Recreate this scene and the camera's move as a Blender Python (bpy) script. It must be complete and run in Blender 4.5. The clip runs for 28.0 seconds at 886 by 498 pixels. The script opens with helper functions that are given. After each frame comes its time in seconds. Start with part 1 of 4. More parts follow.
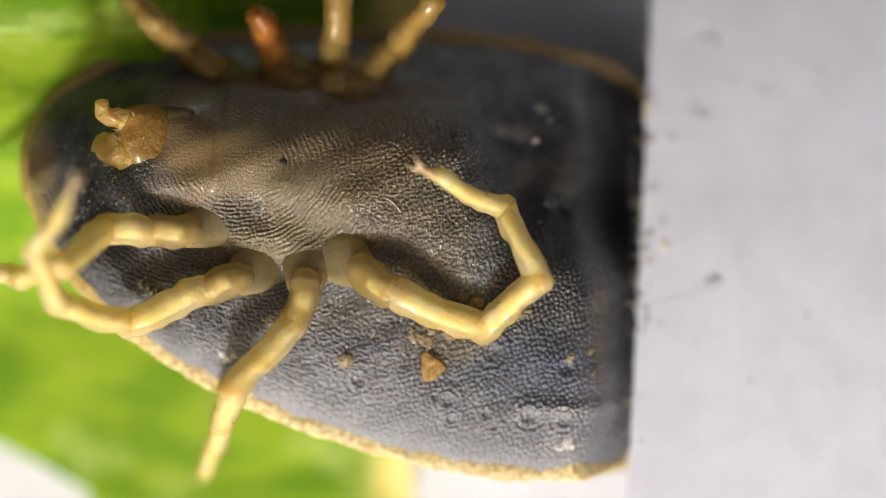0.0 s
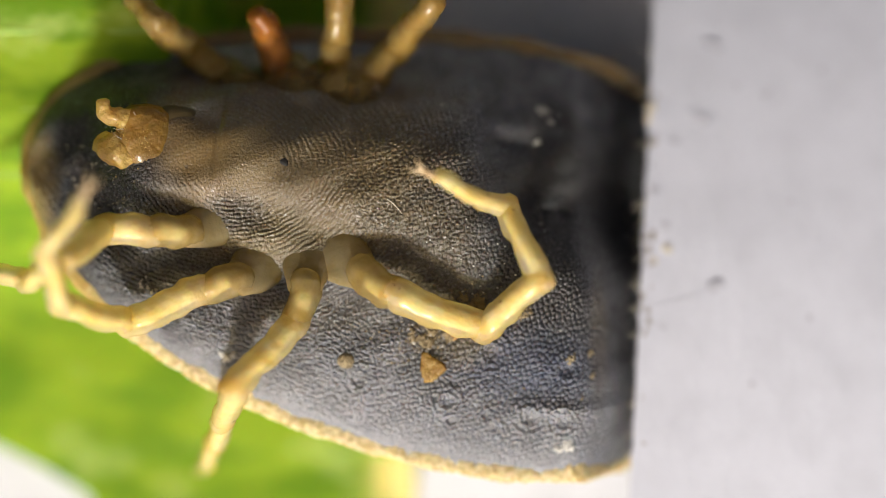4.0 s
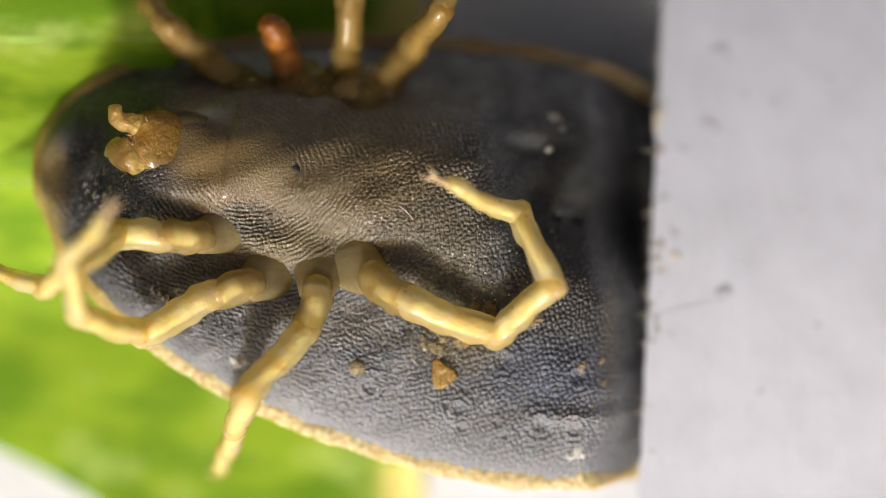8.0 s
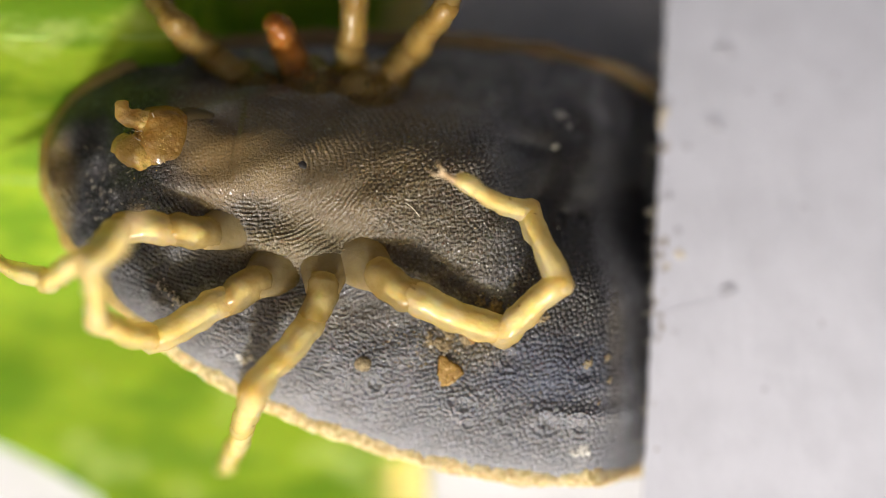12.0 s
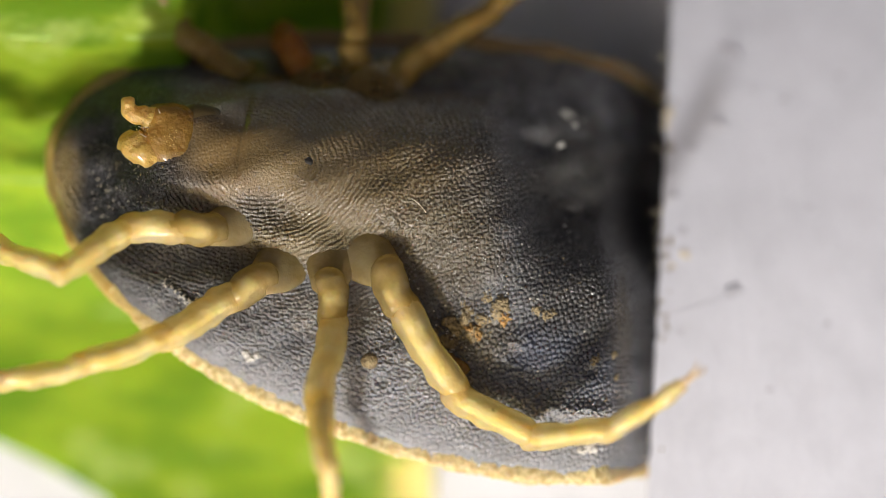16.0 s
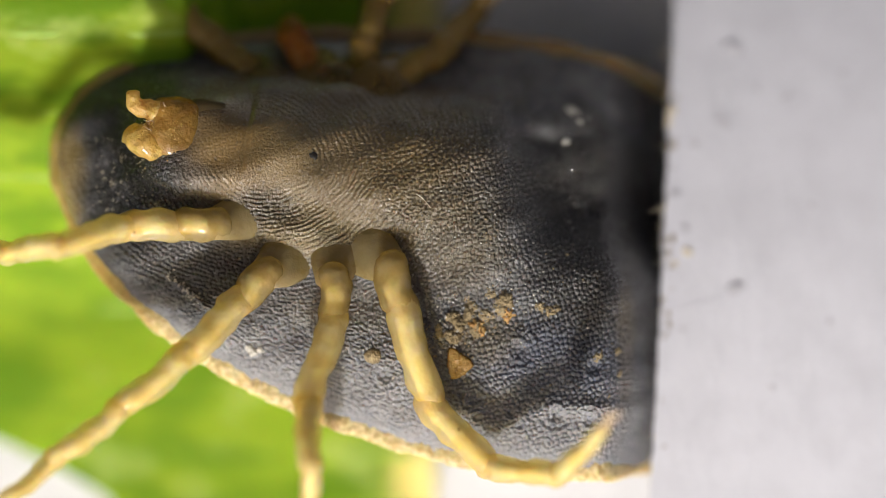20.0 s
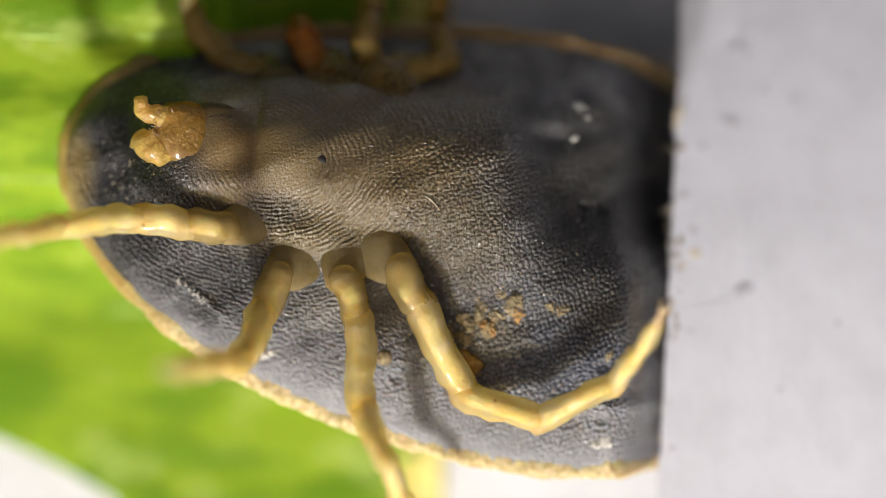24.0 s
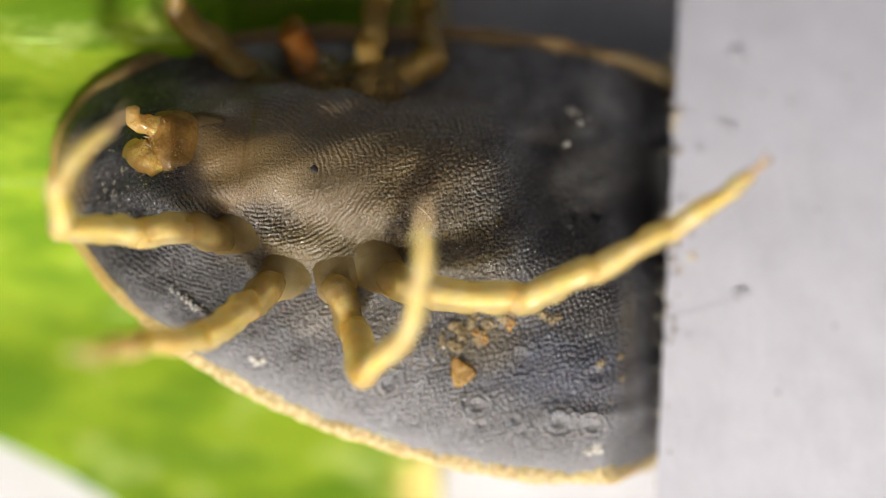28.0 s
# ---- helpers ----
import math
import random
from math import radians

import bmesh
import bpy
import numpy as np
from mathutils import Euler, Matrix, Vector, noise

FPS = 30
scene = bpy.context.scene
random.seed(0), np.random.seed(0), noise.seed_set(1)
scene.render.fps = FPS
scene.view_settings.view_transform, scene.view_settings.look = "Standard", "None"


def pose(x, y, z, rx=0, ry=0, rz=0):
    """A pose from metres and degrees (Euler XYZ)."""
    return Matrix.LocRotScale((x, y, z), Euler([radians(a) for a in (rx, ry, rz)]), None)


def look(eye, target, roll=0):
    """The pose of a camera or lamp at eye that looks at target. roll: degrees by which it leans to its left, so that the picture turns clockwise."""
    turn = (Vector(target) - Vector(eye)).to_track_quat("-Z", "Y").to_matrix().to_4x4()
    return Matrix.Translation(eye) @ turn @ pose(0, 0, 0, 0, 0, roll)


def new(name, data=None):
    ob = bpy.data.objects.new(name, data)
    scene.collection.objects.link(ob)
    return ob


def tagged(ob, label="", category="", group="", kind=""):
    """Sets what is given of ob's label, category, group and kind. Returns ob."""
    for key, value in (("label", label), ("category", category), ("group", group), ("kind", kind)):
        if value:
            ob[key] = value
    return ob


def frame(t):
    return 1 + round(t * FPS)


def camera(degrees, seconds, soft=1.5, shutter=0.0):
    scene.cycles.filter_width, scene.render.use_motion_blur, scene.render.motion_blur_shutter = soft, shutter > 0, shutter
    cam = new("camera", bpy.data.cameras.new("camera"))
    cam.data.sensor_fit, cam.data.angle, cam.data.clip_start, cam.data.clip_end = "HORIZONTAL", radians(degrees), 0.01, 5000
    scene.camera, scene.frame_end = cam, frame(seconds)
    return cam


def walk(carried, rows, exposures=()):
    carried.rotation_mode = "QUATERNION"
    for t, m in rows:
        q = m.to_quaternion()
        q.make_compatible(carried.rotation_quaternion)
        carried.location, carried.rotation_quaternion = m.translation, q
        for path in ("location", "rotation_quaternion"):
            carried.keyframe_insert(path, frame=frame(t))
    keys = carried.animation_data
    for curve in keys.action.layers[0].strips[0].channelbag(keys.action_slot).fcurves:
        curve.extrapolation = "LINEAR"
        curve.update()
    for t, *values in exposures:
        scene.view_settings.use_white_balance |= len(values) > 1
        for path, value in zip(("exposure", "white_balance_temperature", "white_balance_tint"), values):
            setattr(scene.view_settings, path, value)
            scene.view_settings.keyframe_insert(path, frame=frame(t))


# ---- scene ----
# A live soft tick on its back, belly up, held by the edge of a white card.
# One millimetre is 0.001; plans below are in millimetres.
MM = 0.001

# camera: a close-up lens a finger's length over the belly
cam = camera(9.96, 28.0, soft=0.6)
walk(cam, [
    (0, pose(-0.000000, 0.000000, 0.0626)),
    (0.5, pose(0.000010, 0.000021, 0.0626)),
    (1, pose(0.000010, 0.000052, 0.0626)),
    (1.5, pose(-0.000021, 0.000010, 0.0626)),
    (2, pose(-0.000021, -0.000010, 0.0626)),
    (2.5, pose(-0.000000, 0.000010, 0.0626)),
    (3, pose(-0.000000, 0.000021, 0.0626)),
    (3.5, pose(-0.000000, 0.000031, 0.0626)),
    (5.5, pose(-0.000156, 0.000041, 0.0626)),
    (6, pose(-0.000135, 0.000052, 0.0626)),
    (6.5, pose(-0.000114, 0.000083, 0.0626)),
    (7, pose(-0.000114, 0.000083, 0.0626)),
    (7.5, pose(-0.000103, 0.000124, 0.0626)),
    (8, pose(-0.000124, 0.000124, 0.0626)),
    (8.5, pose(-0.000114, 0.000135, 0.0626)),
    (9, pose(-0.000145, 0.000103, 0.0626)),
    (9.5, pose(-0.000145, 0.000114, 0.0626)),
    (10, pose(-0.000156, 0.000103, 0.0626)),
    (10.5, pose(-0.000166, 0.000093, 0.0626)),
    (11, pose(-0.000166, 0.000093, 0.0626)),
    (11.5, pose(-0.000176, 0.000103, 0.0626)),
    (12, pose(-0.000176, 0.000103, 0.0626)),
    (12.5, pose(-0.000187, 0.000103, 0.0626)),
    (14.5, pose(-0.000249, 0.000083, 0.0626)),
    (15, pose(-0.000249, 0.000093, 0.0626)),
    (15.5, pose(-0.000238, 0.000103, 0.0626)),
    (16, pose(-0.000238, 0.000103, 0.0626)),
    (16.5, pose(-0.000249, 0.000093, 0.0626)),
    (17, pose(-0.000249, 0.000083, 0.0626)),
    (17.5, pose(-0.000249, 0.000083, 0.0626)),
    (18, pose(-0.000249, 0.000083, 0.0626)),
    (18.5, pose(-0.000249, 0.000083, 0.0626)),
    (19, pose(-0.000249, 0.000093, 0.0626)),
    (19.5, pose(-0.000249, 0.000093, 0.0626)),
    (20, pose(-0.000269, 0.000072, 0.0626)),
    (20.5, pose(-0.000269, 0.000103, 0.0626)),
    (21, pose(-0.000269, 0.000124, 0.0626)),
    (21.5, pose(-0.000269, 0.000135, 0.0626)),
    (23.5, pose(-0.000373, 0.000062, 0.0626)),
    (24, pose(-0.000362, 0.000093, 0.0626)),
    (24.5, pose(-0.000342, 0.000114, 0.0626)),
    (25, pose(-0.000321, 0.000145, 0.0626)),
    (25.5, pose(-0.000311, 0.000135, 0.0626)),
    (26, pose(-0.000321, 0.000145, 0.0626)),
    (26.5, pose(-0.000342, 0.000124, 0.0626)),
    (27, pose(-0.000352, 0.000103, 0.0626)),
    (27.5, pose(-0.000362, 0.000103, 0.0626)),
    (28, pose(-0.000331, 0.000135, 0.0626)),
])
cam.data.dof.use_dof = True
cam.data.dof.focus_distance = 60.10 * MM
cam.data.dof.aperture_fstop = 34.0

# light: one low sun from the foot of the picture, weak sky
world = bpy.data.worlds.new("world")
scene.world = world
world.use_nodes = True
SUN_EL, SUN_AZ = radians(37), radians(189)
sky = world.node_tree.nodes.new("ShaderNodeTexSky")
sky.sky_type, sky.sun_disc, sky.sun_elevation, sky.sun_rotation = "NISHITA", False, SUN_EL, SUN_AZ
sky.dust_density, sky.air_density, sky.ozone_density = 10.0, 0.25, 0.0
world.node_tree.links.new(sky.outputs[0], world.node_tree.nodes["Background"].inputs[0])
world.node_tree.nodes["Background"].inputs[1].default_value = 0.07
sun = new("sun", bpy.data.lights.new("sun", "SUN"))
sun.data.energy, sun.data.angle, sun.data.color = 3.45, radians(4.5), (1.0, 0.965, 0.91)
sun_from = Vector((math.sin(SUN_AZ) * math.cos(SUN_EL), math.cos(SUN_AZ) * math.cos(SUN_EL), math.sin(SUN_EL)))
sun.matrix_world = look(sun_from * 0.3, (0, 0, 0))
scene.view_settings.exposure = 0.0


# ---- materials ----
class Mat:
    """A small builder for node materials; coordinates are object space in millimetres."""

    def __init__(self, name, rough=0.5, metal=0.0, ior=1.45):
        self.m = bpy.data.materials.new(name)
        self.m.use_nodes = True
        self.t = self.m.node_tree
        self.b = self.t.nodes["Principled BSDF"]
        self.b.inputs["Roughness"].default_value = rough
        self.b.inputs["Metallic"].default_value = metal
        self.b.inputs["IOR"].default_value = ior
        co = self.node("ShaderNodeTexCoord")
        sc = self.node("ShaderNodeVectorMath", operation="SCALE")
        sc.inputs[3].default_value = 1000.0
        self.link(co.outputs["Object"], sc.inputs[0])
        self.co = sc.outputs[0]

    def node(self, kind, **settings):
        n = self.t.nodes.new(kind)
        if "operation" in settings:
            n.operation = settings["operation"]
        if "blend" in settings:
            n.data_type, n.blend_type = "RGBA", settings["blend"]
        return n

    def link(self, a, b):
        self.t.links.new(a, b)

    def noise(self, scale, detail=3.0, rough=0.55, co=None, warp=0.0):
        n = self.node("ShaderNodeTexNoise")
        n.inputs["Scale"].default_value, n.inputs["Detail"].default_value = scale, detail
        n.inputs["Roughness"].default_value, n.inputs["Distortion"].default_value = rough, warp
        self.link(co or self.co, n.inputs["Vector"])
        return n.outputs["Fac"]

    def cells(self, scale, out="Distance"):
        n = self.node("ShaderNodeTexVoronoi")
        n.inputs["Scale"].default_value = scale
        self.link(self.co, n.inputs["Vector"])
        return n.outputs[out]

    def stretch(self, x, y, z):
        n = self.node("ShaderNodeVectorMath", operation="MULTIPLY")
        n.inputs[1].default_value = (x, y, z)
        self.link(self.co, n.inputs[0])
        return n.outputs[0]

    def ramp(self, fac, lo, hi, a=0.0, b=1.0):
        n = self.node("ShaderNodeMapRange")
        n.interpolation_type = "SMOOTHSTEP"
        for i, v in zip((1, 2, 3, 4), (lo, hi, a, b)):
            n.inputs[i].default_value = v
        self.link(fac, n.inputs[0])
        return n.outputs[0]

    def mul(self, a, b, op="MULTIPLY"):
        n = self.node("ShaderNodeMath", operation=op)
        for i, v in enumerate((a, b)):
            if isinstance(v, (int, float)):
                n.inputs[i].default_value = v
            else:
                self.link(v, n.inputs[i])
        return n.outputs[0]

    def blob(self, x, y, rx, ry, soft=0.6):
        """1 inside an ellipse of the plan, 0 outside, with a soft and ragged rim."""
        s = self.node("ShaderNodeVectorMath", operation="SUBTRACT")
        s.inputs[1].default_value = (x, y, 0)
        self.link(self.co, s.inputs[0])
        d = self.node("ShaderNodeVectorMath", operation="MULTIPLY")
        d.inputs[1].default_value = (1 / rx, 1 / ry, 0)
        self.link(s.outputs[0], d.inputs[0])
        ln = self.node("ShaderNodeVectorMath", operation="LENGTH")
        self.link(d.outputs[0], ln.inputs[0])
        r = self.mul(ln.outputs["Value"], self.mul(self.noise(3.0, 4.0), 0.5), "ADD")
        return self.ramp(r, 1.25 - soft, 1.25 + soft * 0.5, 1.0, 0.0)

    def mix(self, a, b, fac, blend="MIX"):
        n = self.node("ShaderNodeMix", blend=blend)
        if isinstance(fac, (int, float)):
            n.inputs[0].default_value = fac
        else:
            self.link(fac, n.inputs[0])
        for i, v in ((6, a), (7, b)):
            if isinstance(v, tuple):
                n.inputs[i].default_value = (*v, 1)
            else:
                self.link(v, n.inputs[i])
        return n.outputs[2]

    def colour(self, c):
        if isinstance(c, tuple):
            self.b.inputs["Base Color"].default_value = (*c, 1)
        else:
            self.link(c, self.b.inputs["Base Color"])
        return self

    def rough(self, fac):
        self.link(fac, self.b.inputs["Roughness"])
        return self

    def bump(self, height, depth_mm, strength=1.0):
        n = self.node("ShaderNodeBump")
        n.inputs["Strength"].default_value, n.inputs["Distance"].default_value = strength, depth_mm * MM
        self.link(height, n.inputs["Height"])
        if self.b.inputs["Normal"].is_linked:
            self.link(self.b.inputs["Normal"].links[0].from_socket, n.inputs["Normal"])
        self.link(n.outputs[0], self.b.inputs["Normal"])
        return self

    def flesh(self, weight, radius_mm, tint=(1.0, 0.6, 0.25)):
        self.b.inputs["Subsurface Weight"].default_value = weight
        self.b.inputs["Subsurface Radius"].default_value = tint
        self.b.inputs["Subsurface Scale"].default_value = radius_mm * MM
        return self

    def thin(self, c, share):
        """Lets light through the cuticle: a share of the light passes it and scatters inside."""
        t = self.node("ShaderNodeBsdfTranslucent")
        self.link(c, t.inputs["Color"])
        mix = self.node("ShaderNodeMixShader")
        mix.inputs[0].default_value = share
        self.link(self.b.outputs[0], mix.inputs[1])
        self.link(t.outputs[0], mix.inputs[2])
        self.link(mix.outputs[0], self.t.nodes["Material Output"].inputs[0])
        return self

    def shell(self, tint, share):
        """A clear skin: a share of the light goes straight through it, tinted."""
        t = self.node("ShaderNodeBsdfTransparent")
        t.inputs["Color"].default_value = (*tint, 1)
        out = self.t.nodes["Material Output"].inputs[0]
        mix = self.node("ShaderNodeMixShader")
        mix.inputs[0].default_value = share
        self.link(out.links[0].from_socket, mix.inputs[1])
        self.link(t.outputs[0], mix.inputs[2])
        self.link(mix.outputs[0], out)
        return self

    def coat(self, weight, rough):
        self.b.inputs["Coat Weight"].default_value, self.b.inputs["Coat Roughness"].default_value = weight, rough
        return self


def skin_material():
    m = Mat("leathery_skin", 0.4)
    c = m.mix((0.072, 0.072, 0.075), (0.185, 0.187, 0.195), m.ramp(m.noise(2.2, 5.0), 0.35, 0.7))
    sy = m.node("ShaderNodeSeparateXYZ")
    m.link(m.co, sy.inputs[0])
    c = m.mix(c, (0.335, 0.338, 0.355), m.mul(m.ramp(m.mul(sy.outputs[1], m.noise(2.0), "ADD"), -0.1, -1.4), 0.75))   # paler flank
    c = m.mix(c, (0.10, 0.115, 0.165), m.mul(m.blob(2.4, -1.35, 1.0, 0.5), 0.7))          # bluish hind flank
    c = m.mix(c, (0.168, 0.120, 0.050), m.mul(m.blob(-0.1, 1.05, 1.9, 1.15), 0.9))           # tan chest and belly
    c = m.mix(c, (0.118, 0.094, 0.052), m.mul(m.blob(1.1, 0.1, 0.75, 0.75), 0.75))           # dusty belly
    c = m.mix(c, (0.19, 0.147, 0.070), m.mul(m.blob(-0.6, 0.05, 1.1, 0.34), 0.85))          # round the near coxae
    c = m.mix(c, (0.21, 0.137, 0.048), m.mul(m.blob(-1.55, 1.25, 0.75, 0.75), 0.85))        # brown front shield
    c = m.mix(c, (0.21, 0.150, 0.064), m.mul(m.blob(-0.95, 1.1, 0.38, 0.6), 0.8))           # smooth pale plate
    # black skin before the mouth, the hollow's shade painted in with it
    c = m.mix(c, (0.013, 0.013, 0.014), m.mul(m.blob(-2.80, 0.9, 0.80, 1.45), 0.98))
    c = m.mix(c, (0.30, 0.22, 0.07), m.mul(m.blob(-3.72, 0.75, 0.42, 1.1), 0.9))          # yellowish front seam
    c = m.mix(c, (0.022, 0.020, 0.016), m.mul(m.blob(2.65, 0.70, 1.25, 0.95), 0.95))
    c = m.mix(c, (0.024, 0.022, 0.020), m.mul(m.blob(2.95, -0.1, 1.1, 1.1), 0.92))         # two dark patches paint the shade on the far hind quarter
    c = m.mix(c, (0.025, 0.025, 0.025), m.mul(m.blob(-1.8, -0.25, 0.9, 0.36), 0.6))     # shade in the hollow under the near legs, painted into the skin
    c = m.mix(c, (0.055, 0.042, 0.02), m.mul(m.blob(-1.15, 0.42, 0.42, 0.24), 0.8))       # dark brown patch where the foreleg's coxa meets the body
    c = m.mix(c, (0.34, 0.32, 0.28), m.mul(m.blob(-0.1, -0.75, 0.9, 0.3), 0.5))          # pale haze of dust below the coxae
    c = m.mix(c, (0.22, 0.19, 0.13), m.mul(m.blob(1.45, -1.1, 0.5, 0.33), 0.6))           # crusted patch
    c = m.mix(c, (0.13, 0.105, 0.07), m.mul(m.blob(3.2, -1.1, 0.14, 0.9), 0.6))           # tan strip before the tail
    c = m.mix(c, (0.012, 0.012, 0.012), m.mul(m.blob(3.64, -0.3, 0.36, 2.6), 0.88))         # shadow in the gap at the card, painted black on the tail
    c = m.mix(c, (0.02, 0.02, 0.02), m.ramp(m.noise(14, 4.0), 0.60, 0.72, 0.0, 0.5))
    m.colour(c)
    m.rough(m.ramp(m.noise(30, 3.0), 0.3, 0.7, 0.13, 0.30))
    m.b.inputs["Specular IOR Level"].default_value = 0.8
    sx = m.node("ShaderNodeSeparateXYZ")
    m.link(m.co, sx.inputs[0])
    hind = m.ramp(sx.outputs[0], -0.4, 1.4, 0.12, 1.0)
    smooth_shield = m.ramp(m.blob(-1.65, 1.35, 0.62, 0.50), 0.0, 1.0, 1.0, 0.2)
    m.bump(m.mul(m.noise(40, 3.0, 0.65), smooth_shield), 0.019, 1.0)
    m.bump(m.mul(m.cells(42), hind), 0.008, 1.0)
    m.coat(0.35, 0.11)
    return m.flesh(0.4, 0.06, (1.0, 0.6, 0.3)).m


def limb_material(name="leg_cuticle", a=(0.95, 0.91, 0.70), b=(0.93, 0.82, 0.46), glow=0.5, depth=0.12, grit=0.006, clear=0.52, lumps=1.0):
    """Milky, waxy cuticle that light sinks into, with warm bands, a few brown dots and a wet gloss."""
    m = Mat(name, 0.34)
    m.coat(0.9, 0.13)
    c = m.mix(a, b, m.ramp(m.noise(2.6, 4.0), 0.38, 0.66))
    c = m.mix(c, tuple(v * w for v, w in zip(b, (0.95, 0.82, 0.45))), m.ramp(m.noise(1.3, 2.0), 0.56, 0.76, 0.0, 0.35))
    c = m.mix(c, (0.20, 0.10, 0.03), m.ramp(m.noise(3.6, 1.0), 0.76, 0.79, 0.0, 0.6))
    m.colour(c)
    m.thin(m.mix(c, (1.0, 0.88, 0.44), 1.0, "MULTIPLY"), glow)          # what passes through comes out warmer
    m.rough(m.ramp(m.noise(8, 3.0), 0.3, 0.7, 0.22, 0.5))
    m.bump(m.noise(4.5, 2.0), 0.06 * lumps, 0.9)
    m.bump(m.noise(12, 2.0), 0.022 * lumps, 0.9)
    m.shell((0.98, 0.90, 0.60), clear)
    m.flesh(0.6, depth, (1.0, 0.78, 0.32))
    return m.bump(m.noise(24, 3.0), grit, 0.8).m


def plain(name, a, b, scale, rough, bump_mm=0.01, bump_scale=None, flesh=0.0):
    m = Mat(name, rough)
    m.colour(m.mix(a, b, m.ramp(m.noise(scale, 5.0), 0.3, 0.7)))
    m.bump(m.noise(bump_scale or scale * 4, 4.0), bump_mm, 0.8)
    if flesh:
        m.flesh(flesh, 0.12)
    return m.m


def rim_material():
    """Cream seam, ochre at the front; the far side's shade is painted in brown."""
    m = Mat("rim_cuticle", 0.5)
    sp = m.node("ShaderNodeSeparateXYZ")
    m.link(m.co, sp.inputs[0])
    c = m.mix((0.44, 0.33, 0.13), (0.74, 0.62, 0.34), m.ramp(m.noise(13.0, 4.0), 0.34, 0.66))
    c = m.mix(c, (0.40, 0.24, 0.09), m.ramp(m.noise(2.2, 4.0), 0.60, 0.74, 0.0, 0.5))
    c = m.mix(c, (0.42, 0.30, 0.07), m.ramp(sp.outputs[0], -2.0, -3.0, 0.0, 0.85))
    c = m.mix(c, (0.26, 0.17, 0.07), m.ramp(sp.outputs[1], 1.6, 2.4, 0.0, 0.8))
    m.colour(c).flesh(0.8, 0.14, (1.0, 0.6, 0.25))
    return m.bump(m.noise(22, 4.0), 0.022, 1.0).m


def leaf_material():
    m = Mat("leaf_blade", 0.7)
    m.b.inputs["Specular IOR Level"].default_value = 0.15
    long = m.stretch(0.4, 1.0, 1.0)
    c = m.mix((0.13, 0.25, 0.008), (0.26, 0.39, 0.018), m.ramp(m.noise(1.5, 4.0, co=long), 0.38, 0.60))
    c = m.mix(c, (0.58, 0.68, 0.20), m.ramp(m.noise(1.3, 3.0, co=m.stretch(0.75, 1.0, 1.0)), 0.54, 0.74, 0.0, 0.4))
    sx = m.node("ShaderNodeSeparateXYZ")
    m.link(m.co, sx.inputs[0])
    edge = m.mul(sx.outputs[0], m.mul(m.noise(2.0), 0.3), "ADD")
    c = m.mix(c, (0.85, 0.72, 0.24), m.ramp(edge, -0.95, -0.45))
    m.colour(c).flesh(0.3, 0.3, (0.5, 1.0, 0.1))
    return m.bump(m.noise(7, 4.0, co=long), 0.05, 0.5).m


def paper_material(name, tint):
    m = Mat(name, 0.75)
    c = m.mix(tint, tuple(v * 0.9 for v in tint), m.ramp(m.noise(1.6, 5.0), 0.35, 0.75))
    c = m.mix(c, tuple(v * 0.8 for v in tint), m.ramp(m.noise(0.5, 3.0), 0.55, 0.8, 0.0, 0.5))
    m.colour(c)
    m.bump(m.noise(5.0, 5.0, co=m.stretch(1.0, 0.4, 1.0)), 0.05, 0.5)
    return m.bump(m.noise(22.0, 3.0), 0.02, 0.5).m


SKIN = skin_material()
LIMB = limb_material()
COXA = limb_material("coxa_cuticle", (0.54, 0.45, 0.25), (0.40, 0.32, 0.16), 0.42, 0.14, 0.004, 0.35, 0.35)
TROCHANTER = limb_material("trochanter_cuticle", (0.62, 0.53, 0.30), (0.48, 0.39, 0.18), 0.42, 0.14, 0.006, 0.55, 0.6)
# darker copies of leg and coxa cuticle: the far side's shade as colour
SHADED_LIMB = limb_material("shaded_leg_cuticle", (0.50, 0.37, 0.13), (0.42, 0.28, 0.08), 0.25, 0.16)
SHADED_COXA = limb_material("shaded_coxa_cuticle", (0.30, 0.21, 0.075), (0.20, 0.135, 0.045), 0.25, 0.14)
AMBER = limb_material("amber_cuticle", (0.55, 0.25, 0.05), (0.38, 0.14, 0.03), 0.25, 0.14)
FLESH = plain("pale_flesh", (0.96, 0.92, 0.76), (0.94, 0.84, 0.56), 2.5, 0.5, 0.01, 8, 0.5)
# flesh of the far legs, dimmed by the same painted shade
SHADED_FLESH = plain("shaded_flesh", (0.46, 0.34, 0.13), (0.34, 0.23, 0.08), 2.5, 0.5, 0.01, 8, 0.5)
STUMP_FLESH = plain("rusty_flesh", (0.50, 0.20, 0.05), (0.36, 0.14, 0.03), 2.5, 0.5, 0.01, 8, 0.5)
CORES = {"leg_cuticle": FLESH, "trochanter_cuticle": FLESH, "shaded_leg_cuticle": SHADED_FLESH, "amber_cuticle": STUMP_FLESH}
CLAW = plain("claw_horn", (0.70, 0.55, 0.34), (0.50, 0.33, 0.15), 8, 0.35, 0.004)
RIM = rim_material()
MOUTH_BASE = plain("mouth_base_cuticle", (0.135, 0.092, 0.030), (0.10, 0.068, 0.022), 5, 0.6, 0.006, 14, 0.4)
PALP = limb_material("palp_cuticle", (0.88, 0.64, 0.20), (0.72, 0.46, 0.12), 0.3, 0.10, 0.02, 0.2)
CRUMB = plain("amber_crumb", (0.44, 0.28, 0.08), (0.30, 0.17, 0.04), 9, 0.26, 0.05, 16, 0.5)
